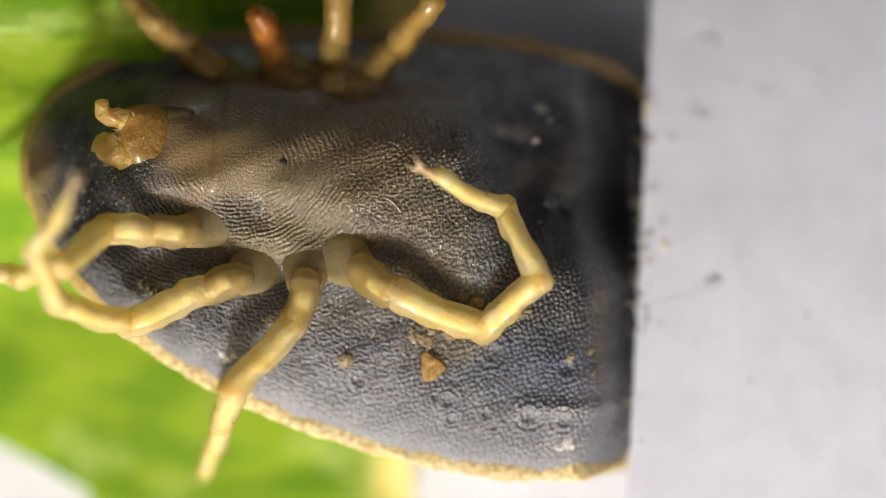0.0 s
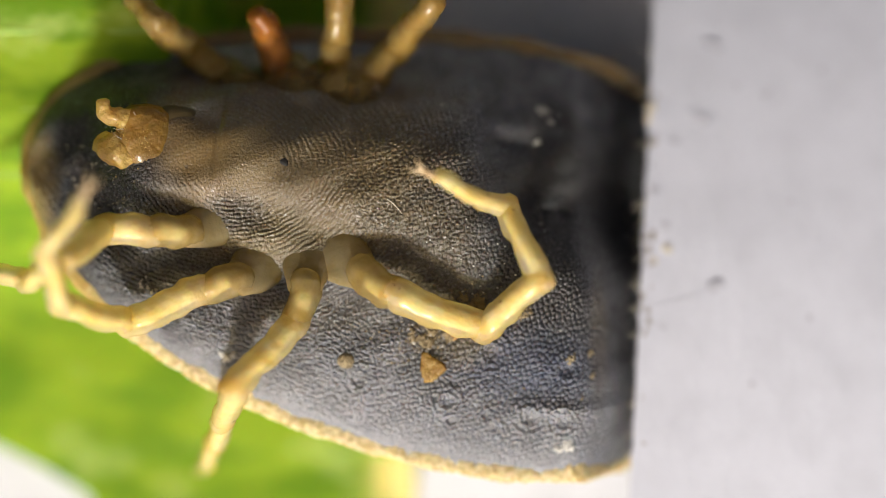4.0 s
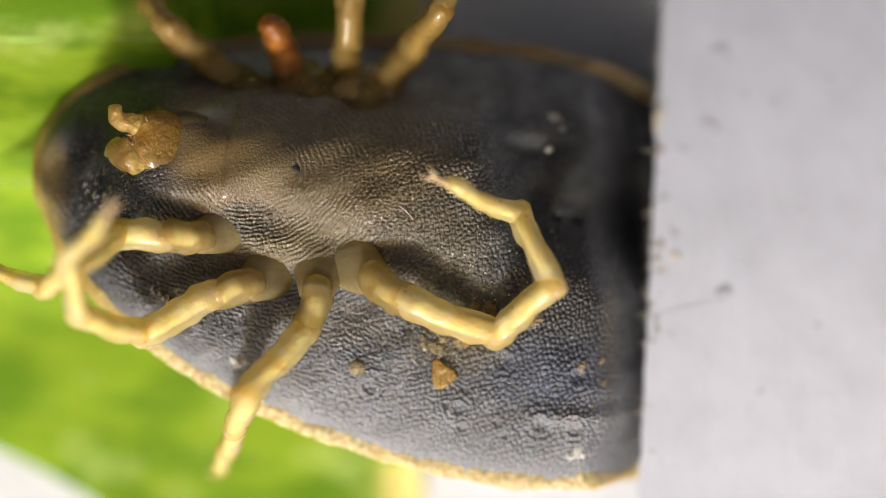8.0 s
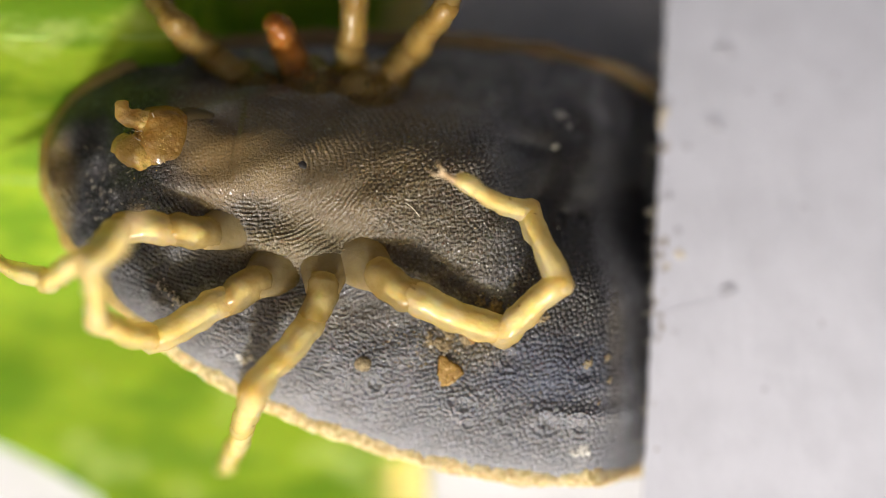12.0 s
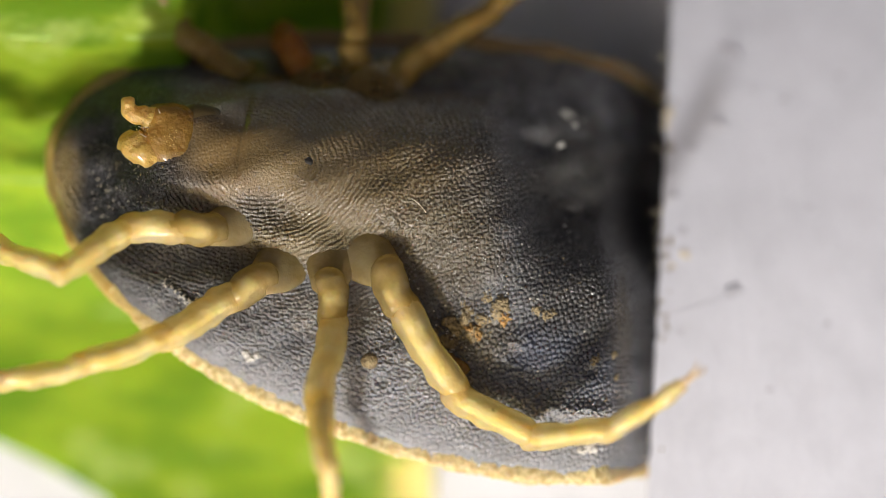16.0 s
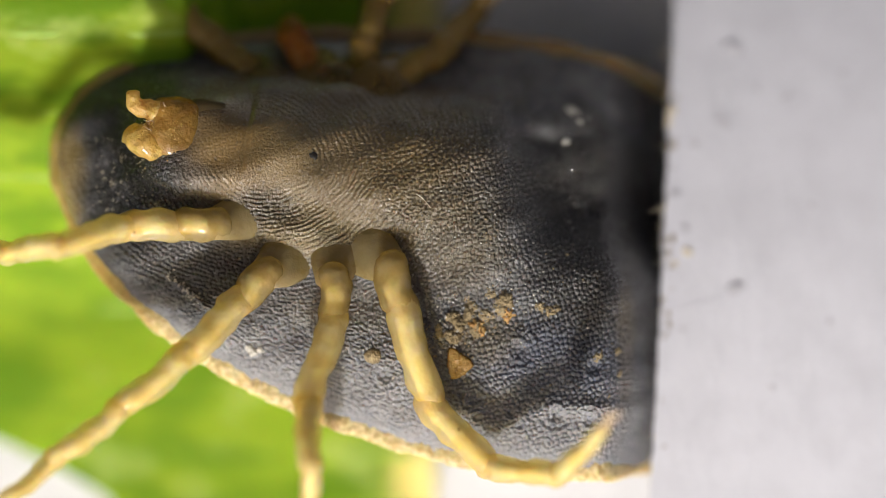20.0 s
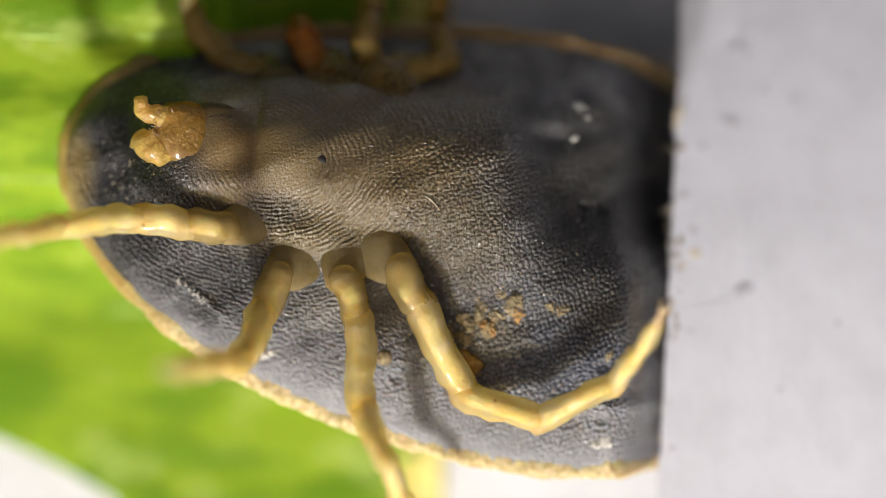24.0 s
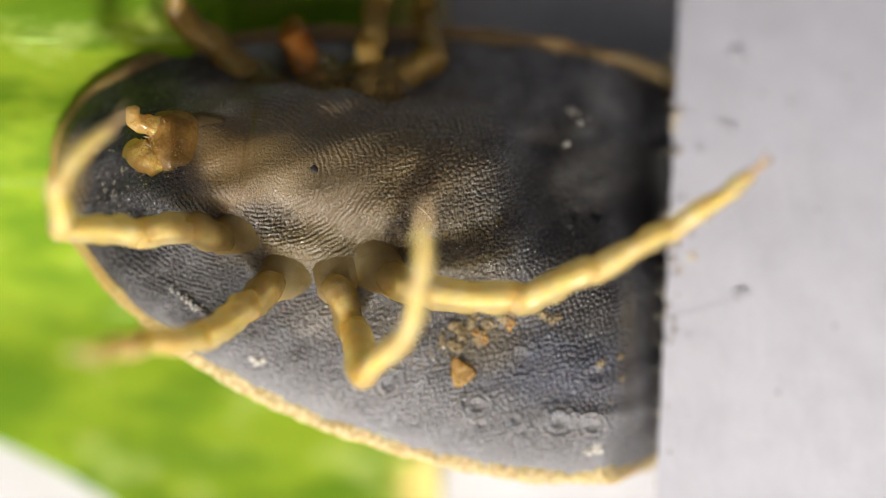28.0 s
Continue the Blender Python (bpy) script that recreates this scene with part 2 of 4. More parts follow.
MOUTH = limb_material("mouth_cuticle", (0.56, 0.34, 0.08), (0.40, 0.22, 0.045), 0.35, 0.12, 0.02, 0.35)
CRUST = plain("crust", (0.42, 0.33, 0.18), (0.18, 0.135, 0.07), 16, 0.45, 0.05, 40)
RUST = plain("rust_crust", (0.42, 0.21, 0.06), (0.46, 0.31, 0.11), 9, 0.4, 0.03, 25)
FLAKE = plain("white_flake", (0.68, 0.66, 0.60), (0.50, 0.48, 0.43), 9, 0.5, 0.02, 25)
PIT = plain("pit_skin", (0.010, 0.008, 0.006), (0.022, 0.019, 0.015), 20, 0.45, 0.01, 40)
HAIR = plain("bristle", (0.80, 0.74, 0.58), (0.60, 0.50, 0.34), 5, 0.3, 0.001)
LEAF = leaf_material()
VEIN = plain("vein", (0.20, 0.36, 0.02), (0.36, 0.52, 0.06), 2, 0.45, 0.02, 6, 0.3)
LEAF_EDGE = plain("leaf_edge", (0.85, 0.74, 0.30), (0.78, 0.70, 0.22), 2, 0.5, 0.02, 6, 0.3)
PAPER = paper_material("paper", (0.82, 0.82, 0.84))
CARD = paper_material("card", (0.69, 0.70, 0.765))
SPECK = plain("dark_speck", (0.46, 0.46, 0.51), (0.58, 0.58, 0.63), 8, 0.7, 0.01)
FIBRE = plain("grey_fibre", (0.63, 0.63, 0.67), (0.69, 0.69, 0.74), 5, 0.6, 0.002)
DIRT = plain("brown_dirt", (0.22, 0.19, 0.16), (0.38, 0.33, 0.27), 9, 0.7, 0.01)
TAN_SPECK = plain("tan_speck", (0.60, 0.52, 0.38), (0.70, 0.64, 0.52), 8, 0.7, 0.01)


# ---- mesh helpers (millimetres in, metres out) ----
def mesh_of(name, verts, faces, material, smooth=True):
    me = bpy.data.meshes.new(name)
    me.from_pydata((np.asarray(verts, dtype=float) * MM).tolist(), [], faces)
    me.materials.append(material)
    me.polygons.foreach_set("use_smooth", [smooth] * len(me.polygons))
    me.update()
    return me


def part(name, me, parent, label="", spot=None):
    ob = new(name, me)
    ob.parent = parent
    if spot is not None:
        ob.matrix_basis = spot
    return tagged(ob, label)


def grid_faces(rows, cols, wrap=False):
    i = np.arange(rows - 1)[:, None] * cols
    j = np.arange(cols if wrap else cols - 1)[None, :]
    k = (j + 1) % cols
    return np.stack((i + j, i + k, i + cols + k, i + cols + j), -1).reshape(-1, 4).tolist()


def lump(p, scale, seed=0.0):
    return noise.noise(Vector((p[0] * scale + seed, p[1] * scale - seed * 0.7, p[2] * scale + seed * 1.3)))


def tube(points, radii, sides=14, rough=0.0, scale=6.0, seed=0.0, flat=1.0, dome=1.0):
    """A round, closed skin over a bent line of points; rough: how far it is lumpy."""
    pts = [Vector(p) for p in points]
    radii = list(radii)
    if dome:
        a, b = (pts[0] - pts[1]).normalized(), (pts[-1] - pts[-2]).normalized()
        pts = [pts[0] + a * radii[0] * 0.85 * dome, pts[0] + a * radii[0] * 0.5 * dome] + pts + [pts[-1] + b * radii[-1] * 0.5 * dome, pts[-1] + b * radii[-1] * 0.85 * dome]
        radii = [radii[0] * 0.5, radii[0] * 0.87] + radii + [radii[-1] * 0.87, radii[-1] * 0.5]
    verts, side = [], None
    for i, p in enumerate(pts):
        d = (pts[min(i + 1, len(pts) - 1)] - pts[max(i - 1, 0)]).normalized()
        if side is None:
            side = d.cross(Vector((0, 0, 1))) if abs(d.z) < 0.95 else d.orthogonal()
        side = (side - d * side.dot(d)).normalized()
        up = d.cross(side)
        for k in range(sides):
            a = 2 * math.pi * k / sides
            v = side * math.cos(a) + up * math.sin(a) * flat
            q = p + v * radii[i]
            verts.append(q + v * rough * lump(q, scale, seed) if rough else q)
    n = len(pts)
    faces = grid_faces(n, sides, True)
    verts += [pts[0] * 1.0, pts[-1] * 1.0]
    for k in range(sides):
        faces.append([n * sides, (k + 1) % sides, k])
        faces.append([n * sides + 1, (n - 1) * sides + k, (n - 1) * sides + (k + 1) % sides])
    return verts, faces


def blob_mesh(name, rx, ry, rz, material, rough=0.25, scale=6.0, seed=0.0, rings=12, sides=18):
    """An irregular rounded lump about its own middle."""
    verts = []
    for i in range(rings + 1):
        a = math.pi * i / rings
        for k in range(sides):
            b = 2 * math.pi * k / sides
            v = Vector((math.sin(a) * math.cos(b), math.sin(a) * math.sin(b), math.cos(a)))
            f = 1 + rough * (lump(v * max(rx, ry), scale, seed) + 0.5 * lump(v * max(rx, ry), scale * 2.3, seed + 4))
            verts.append((v.x * rx * f, v.y * ry * f, v.z * rz * f))
    return mesh_of(name, verts, grid_faces(rings + 1, sides, True), material)


def boxy_mesh(name, rx, ry, rz, material, rough, scale, seed, rings=28, sides=44):
    """A lump with blunt sides, between a ball and a box."""
    def blunt(q):
        return math.copysign(abs(q) ** 0.62, q)
    verts = []
    for i in range(rings + 1):
        a = math.pi * i / rings
        for k in range(sides):
            b = 2 * math.pi * k / sides
            v = Vector((blunt(math.sin(a)) * blunt(math.cos(b)), blunt(math.sin(a)) * blunt(math.sin(b)), blunt(math.cos(a))))
            f = 1 + rough * (lump(v * rx, scale, seed) + 0.6 * lump(v * rx, scale * 3.0, seed + 4))
            verts.append((v.x * rx * f, v.y * ry * f, v.z * rz * f))
    return mesh_of(name, verts, grid_faces(rings + 1, sides, True), material)


def hair_mesh(name, length, bend, r=0.008, material=None):
    pts = [(length * s, bend * s * s, 0.25 * bend * s) for s in (0, 0.2, 0.4, 0.6, 0.8, 1.0)]
    v, f = tube(pts, [r, r, r * 0.9, r * 0.8, r * 0.6, r * 0.3], 6, dome=0.0)
    return mesh_of(name, v, f, material or HAIR)


# ---- paper, leaf, card, table ----
def sag(y):
    """How far the card curls down towards the far side."""
    return -0.024 * max(0.0, min(y + 3.0, 7.0)) ** 2


def slab(name, x0, x1, y0, y1, z0, z1, nx, ny, material, wave=0.0, edge=0.0, seed=0.0, tilt=0.0, slant=0.0, droop=0.0):
    """A thin sheet with thickness, soft waves, and a slightly ragged edge."""
    top, bottom = [], []
    for j in range(ny + 1):
        for i in range(nx + 1):
            x, y = x0 + (x1 - x0) * (i / nx) ** (1.6 if slant else 1.0), y0 + (y1 - y0) * j / ny
            if i == 0:
                x += edge * lump((0, y, 0), 7.0, seed) + edge * 0.7 * lump((0, y, 0), 25.0, seed)
            x += slant * y * (1 - i / nx)
            z = wave * lump((x, y, 0), 0.16, seed) + tilt * (x - x0) + sag(y) * droop
            top.append((x, y, z1 + z))
            bottom.append((x, y, z0 + z))
    n = (nx + 1) * (ny + 1)
    faces = grid_faces(ny + 1, nx + 1)
    faces += [[n + a for a in reversed(f)] for f in faces]
    rim = [i for i in range(nx + 1)] + [(j + 1) * (nx + 1) + nx for j in range(ny)]
    rim += [ny * (nx + 1) + i for i in range(nx - 1, -1, -1)] + [j * (nx + 1) for j in range(ny - 1, 0, -1)]
    for a, b in zip(rim, rim[1:] + rim[:1]):
        faces.append([b, a, n + a, n + b])
    return mesh_of(name, top + bottom, faces, material)


paper = tagged(new("paper_sheet", slab("paper_sheet", -45, 50, -40, 45, -1.3, -1.0, 60, 60, PAPER)), "matt white paper sheet under leaf and tick", "paper", kind="structure")

CARD_EDGE, CARD_Z = 2.385, 1.42
card = tagged(new("white_card", slab("white_card", CARD_EDGE, 40, -16, 16, CARD_Z - 0.16, CARD_Z, 90, 400, CARD, 0.0, 0.03, 3.0, -0.055, 0.055, 1.0)),
              "matt white card with dark specks, laid over the tick's tail", "card")


def card_top(x, y):
    return CARD_Z - 0.055 * (x - CARD_EDGE) + sag(y)


rng = random.Random(5)
SPECKS = ((3.28, 2.48, .10), (3.11, 1.58, .09), (2.76, 1.33, .06), (2.52, .73, .07), (2.66, .30, .06), (3.25, -.43, .10), (3.33, -.36, .06), (3.9, 1.9, .05), (4.2, .6, .04),
          (3.7, -1.6, .04), (4.6, 2.2, .05), (2.62, -.9, .035), (3.55, 2.0, .05), (4.4, -.8, .04), (2.5, 1.05, .04))
for x, y, r in SPECKS:
    me = blob_mesh("speck", r * 1.15, r * rng.uniform(0.7, 1.0), 0.0035, SPECK, 0.5, 9, rng.random() * 9, 6, 12)
    part("speck", me, card, "", pose(x * MM, y * MM, (card_top(x, y) + 0.001) * MM, 0, 3, rng.uniform(0, 180)))
for x, y, r in ((2.50, 1.75, .09), (2.68, .04, .07), (2.47, 1.6, .06), (2.53, -.1, .04)):
    me = blob_mesh("speck", r, r * 0.7, 0.006, TAN_SPECK, 0.5, 9, rng.random() * 9, 6, 12)
    part("speck", me, card, "tan speck", pose(x * MM, y * MM, (card_top(x, y) + 0.006) * MM, 0, 0, rng.uniform(0, 180)))
part("fibre", hair_mesh("fibre", 0.88, -0.05, 0.007, FIBRE), card, "thin grey fibre", pose(2.44 * MM, -0.70 * MM, (card_top(2.44, -0.70) + 0.001) * MM, 0, 3.4, 18))
for i in range(22):                                   # dirt caught along the card's edge
    y = rng.gauss(0.1, 1.1)
    s = rng.uniform(0.015, 0.045)
    me = blob_mesh("speck", s, s * rng.uniform(0.6, 1.0), 0.008, DIRT, 0.5, 9, rng.random() * 9, 6, 10)
    x = CARD_EDGE + 0.055 * y + rng.uniform(0.02, 0.14)
    part("speck", me, card, "dark dirt speck", pose(x * MM, y * MM, (card_top(x, y) + 0.004) * MM, 0, 0, rng.uniform(0, 180)))
for i in range(26):
    y = rng.uniform(-2.7, 2.9)
    me = hair_mesh("fibre", rng.uniform(0.08, 0.22), rng.uniform(-0.06, 0.06), 0.006)
    part("fibre", me, card, "", pose((CARD_EDGE + 0.055 * y + 0.03) * MM, y * MM, (CARD_Z + sag(y) - rng.uniform(0, 0.14)) * MM, 0, rng.uniform(-20, 20), 180 + rng.uniform(-50, 50)))


def ease(t):
    t = max(0.0, min(1.0, t))
    return t * t * (3 - 2 * t)


def leaf_rise(x, y):
    """The blade arches over the paper; its far tip curls up beside the tick's front."""
    curl = 2.05 * ease((y + 0.9) / 2.9) + 0.35 * ease((y - 1.9) / 1.4)
    return -0.84 + 0.48 * math.exp(-((y + 0.4) / 2.3) ** 2) + curl * ease((-2.7 - x) / 0.7)


def leaf_mesh():
    """A long blade with parallel veins, a pale cut edge and a rounded lower corner."""
    nx, ny, verts = 150, 130, []
    for j in range(ny + 1):
        v = j / ny
        y = -3.6 + 12.0 * v
        low = max(0.0, min(1.0, (-1.35 - y) / 1.7))
        left = -13.0 + 8.6 * low ** 0.3
        for i in range(nx + 1):
            u = i / nx
            x = left + (-0.45 + 0.08 * lump((0, y, 0), 0.9, 2.0) - left) * u
            z = leaf_rise(x, y) + 0.08 * lump((x, y, 0), 0.35, 1.0) + 0.03 * math.cos(y * 2 * math.pi / 0.42) ** 6
            verts.append((x, y, z - 0.10 * u ** 8))
    n = len(verts)
    verts += [(x, y, z - 0.08) for x, y, z in verts]
    faces = grid_faces(ny + 1, nx + 1)
    faces += [[n + a for a in reversed(f)] for f in faces]
    for i in range(nx):
        faces += [[i + 1, i, n + i, n + i + 1], [ny * (nx + 1) + a for a in (i, i + 1)] + [n + ny * (nx + 1) + a for a in (i + 1, i)]]
    for j in range(ny):
        a, b = j * (nx + 1), (j + 1) * (nx + 1)
        faces += [[a, b, n + b, n + a], [b + nx, a + nx, n + a + nx, n + b + nx]]
    return mesh_of("leaf", verts, faces, LEAF)


leaf = tagged(new("leaf", leaf_mesh()), "bright green leaf blade with a yellow edge, lying on the paper", "leaf")
for i in range(13):                                   # raised parallel veins of the blade
    y = -3.2 + 0.83 * i + rng.uniform(-0.1, 0.1)
    pts = [(x, y + 0.05 * lump((x, y, 0), 0.5, i), leaf_rise(x, y) - 0.062 + 0.08 * lump((x, y, 0), 0.35, 1.0)) for x in np.linspace(-4.3 if y < -1.7 else -10.0, -0.7, 90)]
    v, f = tube(pts, [0.06 + 0.02 * math.sin(k * 0.43 + i) for k in range(90)], 8)
    part("vein", mesh_of("vein", v, f, VEIN), leaf, "slightly darker green vein")
pts = [(-0.46 + 0.08 * lump((0, y, 0), 0.9, 2.0), y, leaf_rise(-0.46, y) - 0.06 + 0.06 * lump((0, y, 0), 2.0, 5.0)) for y in np.linspace(-3.5, 8.0, 70)]
v, f = tube(pts, [0.12] * 70, 10, 0.05, 3.0, 2.0, 0.7)
part("leaf_edge", mesh_of("leaf_edge", v, f, LEAF_EDGE), leaf, "pale yellow cut edge")


# ---- the tick ----
PIVOT = -1.333
tick = tagged(new("soft_tick"), "grey leathery soft tick on its back waving pale yellow legs", "tick")
tick.matrix_basis = pose(PIVOT * MM, 0, 0)

# the body's plan: half width and middle line along its length, and the heights of belly and rim
FRONT, REAR = -3.66, 4.95
_x = np.array([-3.66, -3.28, -2.28, -1.27, -0.19, 0.76, 1.77, 2.78, 3.49, 4.95])
_in = _x[1:-1]
_w2 = np.poly1d(np.polyfit(_in, np.array([0.86, 2.76, 4.38, 5.38, 6.15, 6.50, 6.25, 5.30]) / ((_in - FRONT) * (REAR - _in)), 3))
_mid = np.poly1d(np.polyfit(_x, np.array([1.04, 0.90, 0.61, 0.40, 0.26, 0.09, -0.07, -0.18, -0.26, -0.33]), 3))


def half_width(x):
    return np.sqrt(np.maximum(_w2(x) * (x - FRONT) * (REAR - x), 0.0))


def step(a, b, x):
    t = np.clip((x - a) / (b - a), 0, 1)
    return t * t * (3 - 2 * t)


def tail_drop(x):
    """How far the tail sinks under the card."""
    return 1.05 * step(2.85, 3.78, x) + 0.6 * step(3.70, 4.3, x)


def rim_height(x, v):
    """Height of the seam: v is -1 on the near side and 1 on the far side; it dips at the front and under the card."""
    side = v * np.minimum(1.0, half_width(x) / 0.8)
    front = np.exp(-((x - FRONT) / 1.7) ** 2)
    return 1.90 - 0.48 * (side + 1) * (1 - 0.75 * front) - 0.20 * np.exp(-((x - FRONT) / 0.7) ** 2) - tail_drop(x)


def skin_height(x, y):
    """Height of the belly skin over the paper."""
    w = np.maximum(half_width(x), 0.02)
    v = np.clip((y - _mid(x)) / w, -1, 1)
    rim = rim_height(x, v)
    base = rim + (0.63 + 0.05 * v) * (1 - np.abs(v) ** 2.9) * (1 - 0.6 * np.exp(-((x - FRONT) / 0.95) ** 2))
    ridge = np.interp(x, [-3.3, -1.2, 0.1, 2.1, 3.8], [1.34, 1.12, 0.98, 0.60, 0.1])
    wide = np.interp(x, [-3.3, -2.2, -1.2, 0.2, 1.2, 2.0, 3.2], [0.5, 0.72, 0.86, 0.84, 1.02, 1.15, 1.0])
    high = np.interp(x, [-3.4, -2.9, -2.2, -1.4, 0.5, 1.6, 2.3, 3.1, 3.8], [0.05, 0.10, 0.46, 0.58, 0.61, 0.58, 0.44, 0.22, 0.05])
    d = (y - ridge) / wide
    z = base + (high + 0.06 * np.clip(y - ridge, -1, 1) * step(2.4, 1.2, x)) * np.exp(-np.abs(d) ** 3.0)
    # the hind quarter falls away behind the belly
    z = z - 0.66 * step(1.5, 2.4, x) * step(-0.6, 0.75, y) * (1 - step(0.1, 1.0, v)) * (1 - step(3.4, 4.2, x))
    z = z + 0.09 * np.exp(-((x + 1.68) / 0.50) ** 2 - ((y - 1.38) / 0.48) ** 2)       # shield that bears the mouth
    # hollow behind the near legs, groove beside the belly, hollow before the mouth
    z = z - 0.06 * np.exp(-((x + 2.0) / 0.75) ** 2 - ((y + 0.32) / 0.34) ** 2)
    z = z + 0.20 * np.exp(-((x + 0.55) / 0.75) ** 4 - ((y - 0.03 + 0.25 * (x + 0.55)) / 0.26) ** 2)   # swelling that bears the near legs
    z = z + 0.20 * np.exp(-((x + 0.5) / 0.8) ** 4 - ((y - 1.9) / 0.2) ** 2)
    z = z - 0.12 * np.exp(-((x + 2.95) / 0.38) ** 2 - ((y - 1.05) / 0.75) ** 2)
    z = z + 0.08 * np.exp(-((x + 2.0) / 0.55) ** 2 - ((y - 0.74) / 0.17) ** 2)       # pale hood fold
    z = z + 0.035 * step(-1.36, -1.28, x - 0.12 * (y - 1.2)) * np.exp(-((x + 1.0) / 0.5) ** 4 - ((y - 1.2) / 0.6) ** 4)
    z = z - 0.018 * np.exp(-((x + 1.36 - 0.12 * (y - 1.2)) / 0.03) ** 2 - ((y - 1.2) / 0.45) ** 4)   # cleft before the plate
    along, across = (x + 1.98) * 0.786 - (y + 0.63) * 0.618, (x + 1.98) * 0.618 + (y + 0.63) * 0.786
    z = z + 0.06 * np.exp(-(across / 0.045) ** 2 - (along / 0.38) ** 4)                # pale fold on the front flank
    z = z + 0.10 * np.exp(-((x - 2.75) / 0.5) ** 2 - ((y + 1.9) / 0.10) ** 2)         # fold on the hind flank
    z = z - 0.10 * np.exp(-((x - 2.1) / 0.32) ** 2 - ((y - 1.3) / 0.16) ** 2)         # dark hollow of the far side
    return z


def hashed(i, j, k):
    s = np.sin(i * 127.1 + j * 311.7 + k * 74.7) * 43758.5453
    return s - np.floor(s)


def pebbles(x, y, size):
    """Distances to the two nearest grains of a jittered pavement, in grains."""
    gx, gy = x / size, y / size
    ix, iy = np.floor(gx), np.floor(gy)
    best, second = np.full(x.shape, 9.0), np.full(x.shape, 9.0)
    for a in (-1, 0, 1):
        for b in (-1, 0, 1):
            px, py = ix + a + 0.08 + 0.84 * hashed(ix + a, iy + b, 1), iy + b + 0.08 + 0.84 * hashed(ix + a, iy + b, 2)
            d = np.hypot(gx - px, gy - py)
            second = np.minimum(second, np.maximum(best, d))
            best = np.minimum(best, d)
    return best, second


def cobble(x, y, size):
    """Rounded grains with narrow joints: 1 on the tops, 0 in the joints."""
    a, b = pebbles(x, y, size)
    return step(0.0, 0.42, b - a) * (1 - 0.55 * np.minimum(a, 0.9) ** 2)


PITS = ((1.90, -1.22, .13), (1.38, -1.80, .10), (1.24, -1.76, .06), (1.43, -2.02, .07), (2.36, -1.98, .12), (2.80, -1.42, .11), (2.76, -2.04, .10),
        (1.94, -2.12, .06), (1.83, -1.96, .05), (2.55, .48, .09), (2.78, .44, .10),
        (0.33, -1.55, .11))


def body_mesh():
    nx, ny = 1080, 560
    s = np.linspace(0, 1, nx)
    x = FRONT + (REAR - FRONT) * (0.5 - 0.5 * np.cos(np.pi * (0.04 + 0.92 * s))) / 1.0
    v = np.sin(np.linspace(-1, 1, ny) * np.pi / 2 * 0.94) / math.sin(math.pi / 2 * 0.94)
    X = np.repeat(x[:, None], ny, 1)
    Y = _mid(X) + half_width(X) * v[None, :]
    V = np.repeat(v[None, :], nx, 0)
    Z = skin_height(X, Y)
    inside = 1 - np.abs(V) ** 8
    # ring wrinkles round the chest plate, broken into short folds
    wob = 0.06 * np.sin(X * 2.1 + Y * 1.3) + 0.03 * np.sin(Y * 4.7 - X * 2.1) + 0.008 * np.sin(X * 17 + Y * 13) + 0.006 * np.sin(X * 29 - Y * 23)
    r = np.hypot((X + 1.15) * 0.9, (Y - 1.08) * 1.15) + wob
    a = np.arctan2((Y - 1.08) * 1.15, (X + 1.15) * 0.9)
    folds = cobble(r, a * 0.16 + 0.04 * np.sin(r * 9), 0.056)
    swing = 0.9 * np.sin(a * 5 + r * 4) + 0.7 * np.sin(a * 11 - r * 9) + 0.5 * np.sin(X * 13 + Y * 9)
    rings = 0.5 + 0.5 * np.cos(2 * np.pi * r / 0.060 + swing)
    chest = step(0.40, 0.62, r) * np.maximum(step(-1.42, -1.22, X), step(0.95, 0.65, Y)) * (1 - step(2.0, 2.7, r)) * (1 - 0.5 * step(0.4, 1.6, -(Y - 0.2)))
    Z = Z + inside * chest * (1 + 0.45 * step(1.25, 0.6, Y)) * (0.004 * folds + 0.0095 * rings)
    # short folds of the flank, running along it
    q = (Y - _mid(X)) + 0.30 * X + 0.8 * wob
    flank = step(0.1, 0.6, -(Y + 0.25)) * (1 - step(0.3, 1.6, X))
    small = cobble(q, X * 0.5 + 0.6 * wob, 0.058)
    Z = Z + inside * flank * 0.019 * small
    # grains everywhere, largest behind
    hind = step(-0.6, 1.6, X)
    front = 0.55 * step(-1.95, -2.5, X)
    g = cobble(X * 0.97 + 0.24 * Y + 0.2 * wob, Y * 0.97 - 0.24 * X + 0.2 * wob, 0.060)
    h = cobble(X + 7.3, Y - 2.1, 0.040)
    wide = np.maximum(np.maximum(hind, front), 0.7 * flank)
    wide = np.maximum(wide, 0.65 * step(0.7, 0.3, Y) * step(-0.5, -0.9, X))
    for px, py, pr in PITS:
        wide = wide * (1 - 0.4 * np.exp(-(np.hypot(X - px, Y - py) / (1.5 * pr)) ** 4))
    Z = Z + inside * (g * (0.003 + 0.023 * wide) + h * (0.004 + 0.010 * flank + 0.004 * chest + 0.014 * np.exp(-((X - 0.9) / 0.9) ** 4 - ((Y - 0.1) / 0.8) ** 4)) + 0.016 * g * step(-0.3, -1.2, Y) * hind)
    # broad uneven swells
    Z = Z + inside * 0.03 * (np.sin(X * 3.1 + 1.0) * np.sin(Y * 4.3) + 0.7 * np.sin(X * 6.7 - Y * 5.1) * np.sin(Y * 7.9 + X))
    for px, py, pr in PITS:
        d = np.hypot(X - px, Y - py) / pr
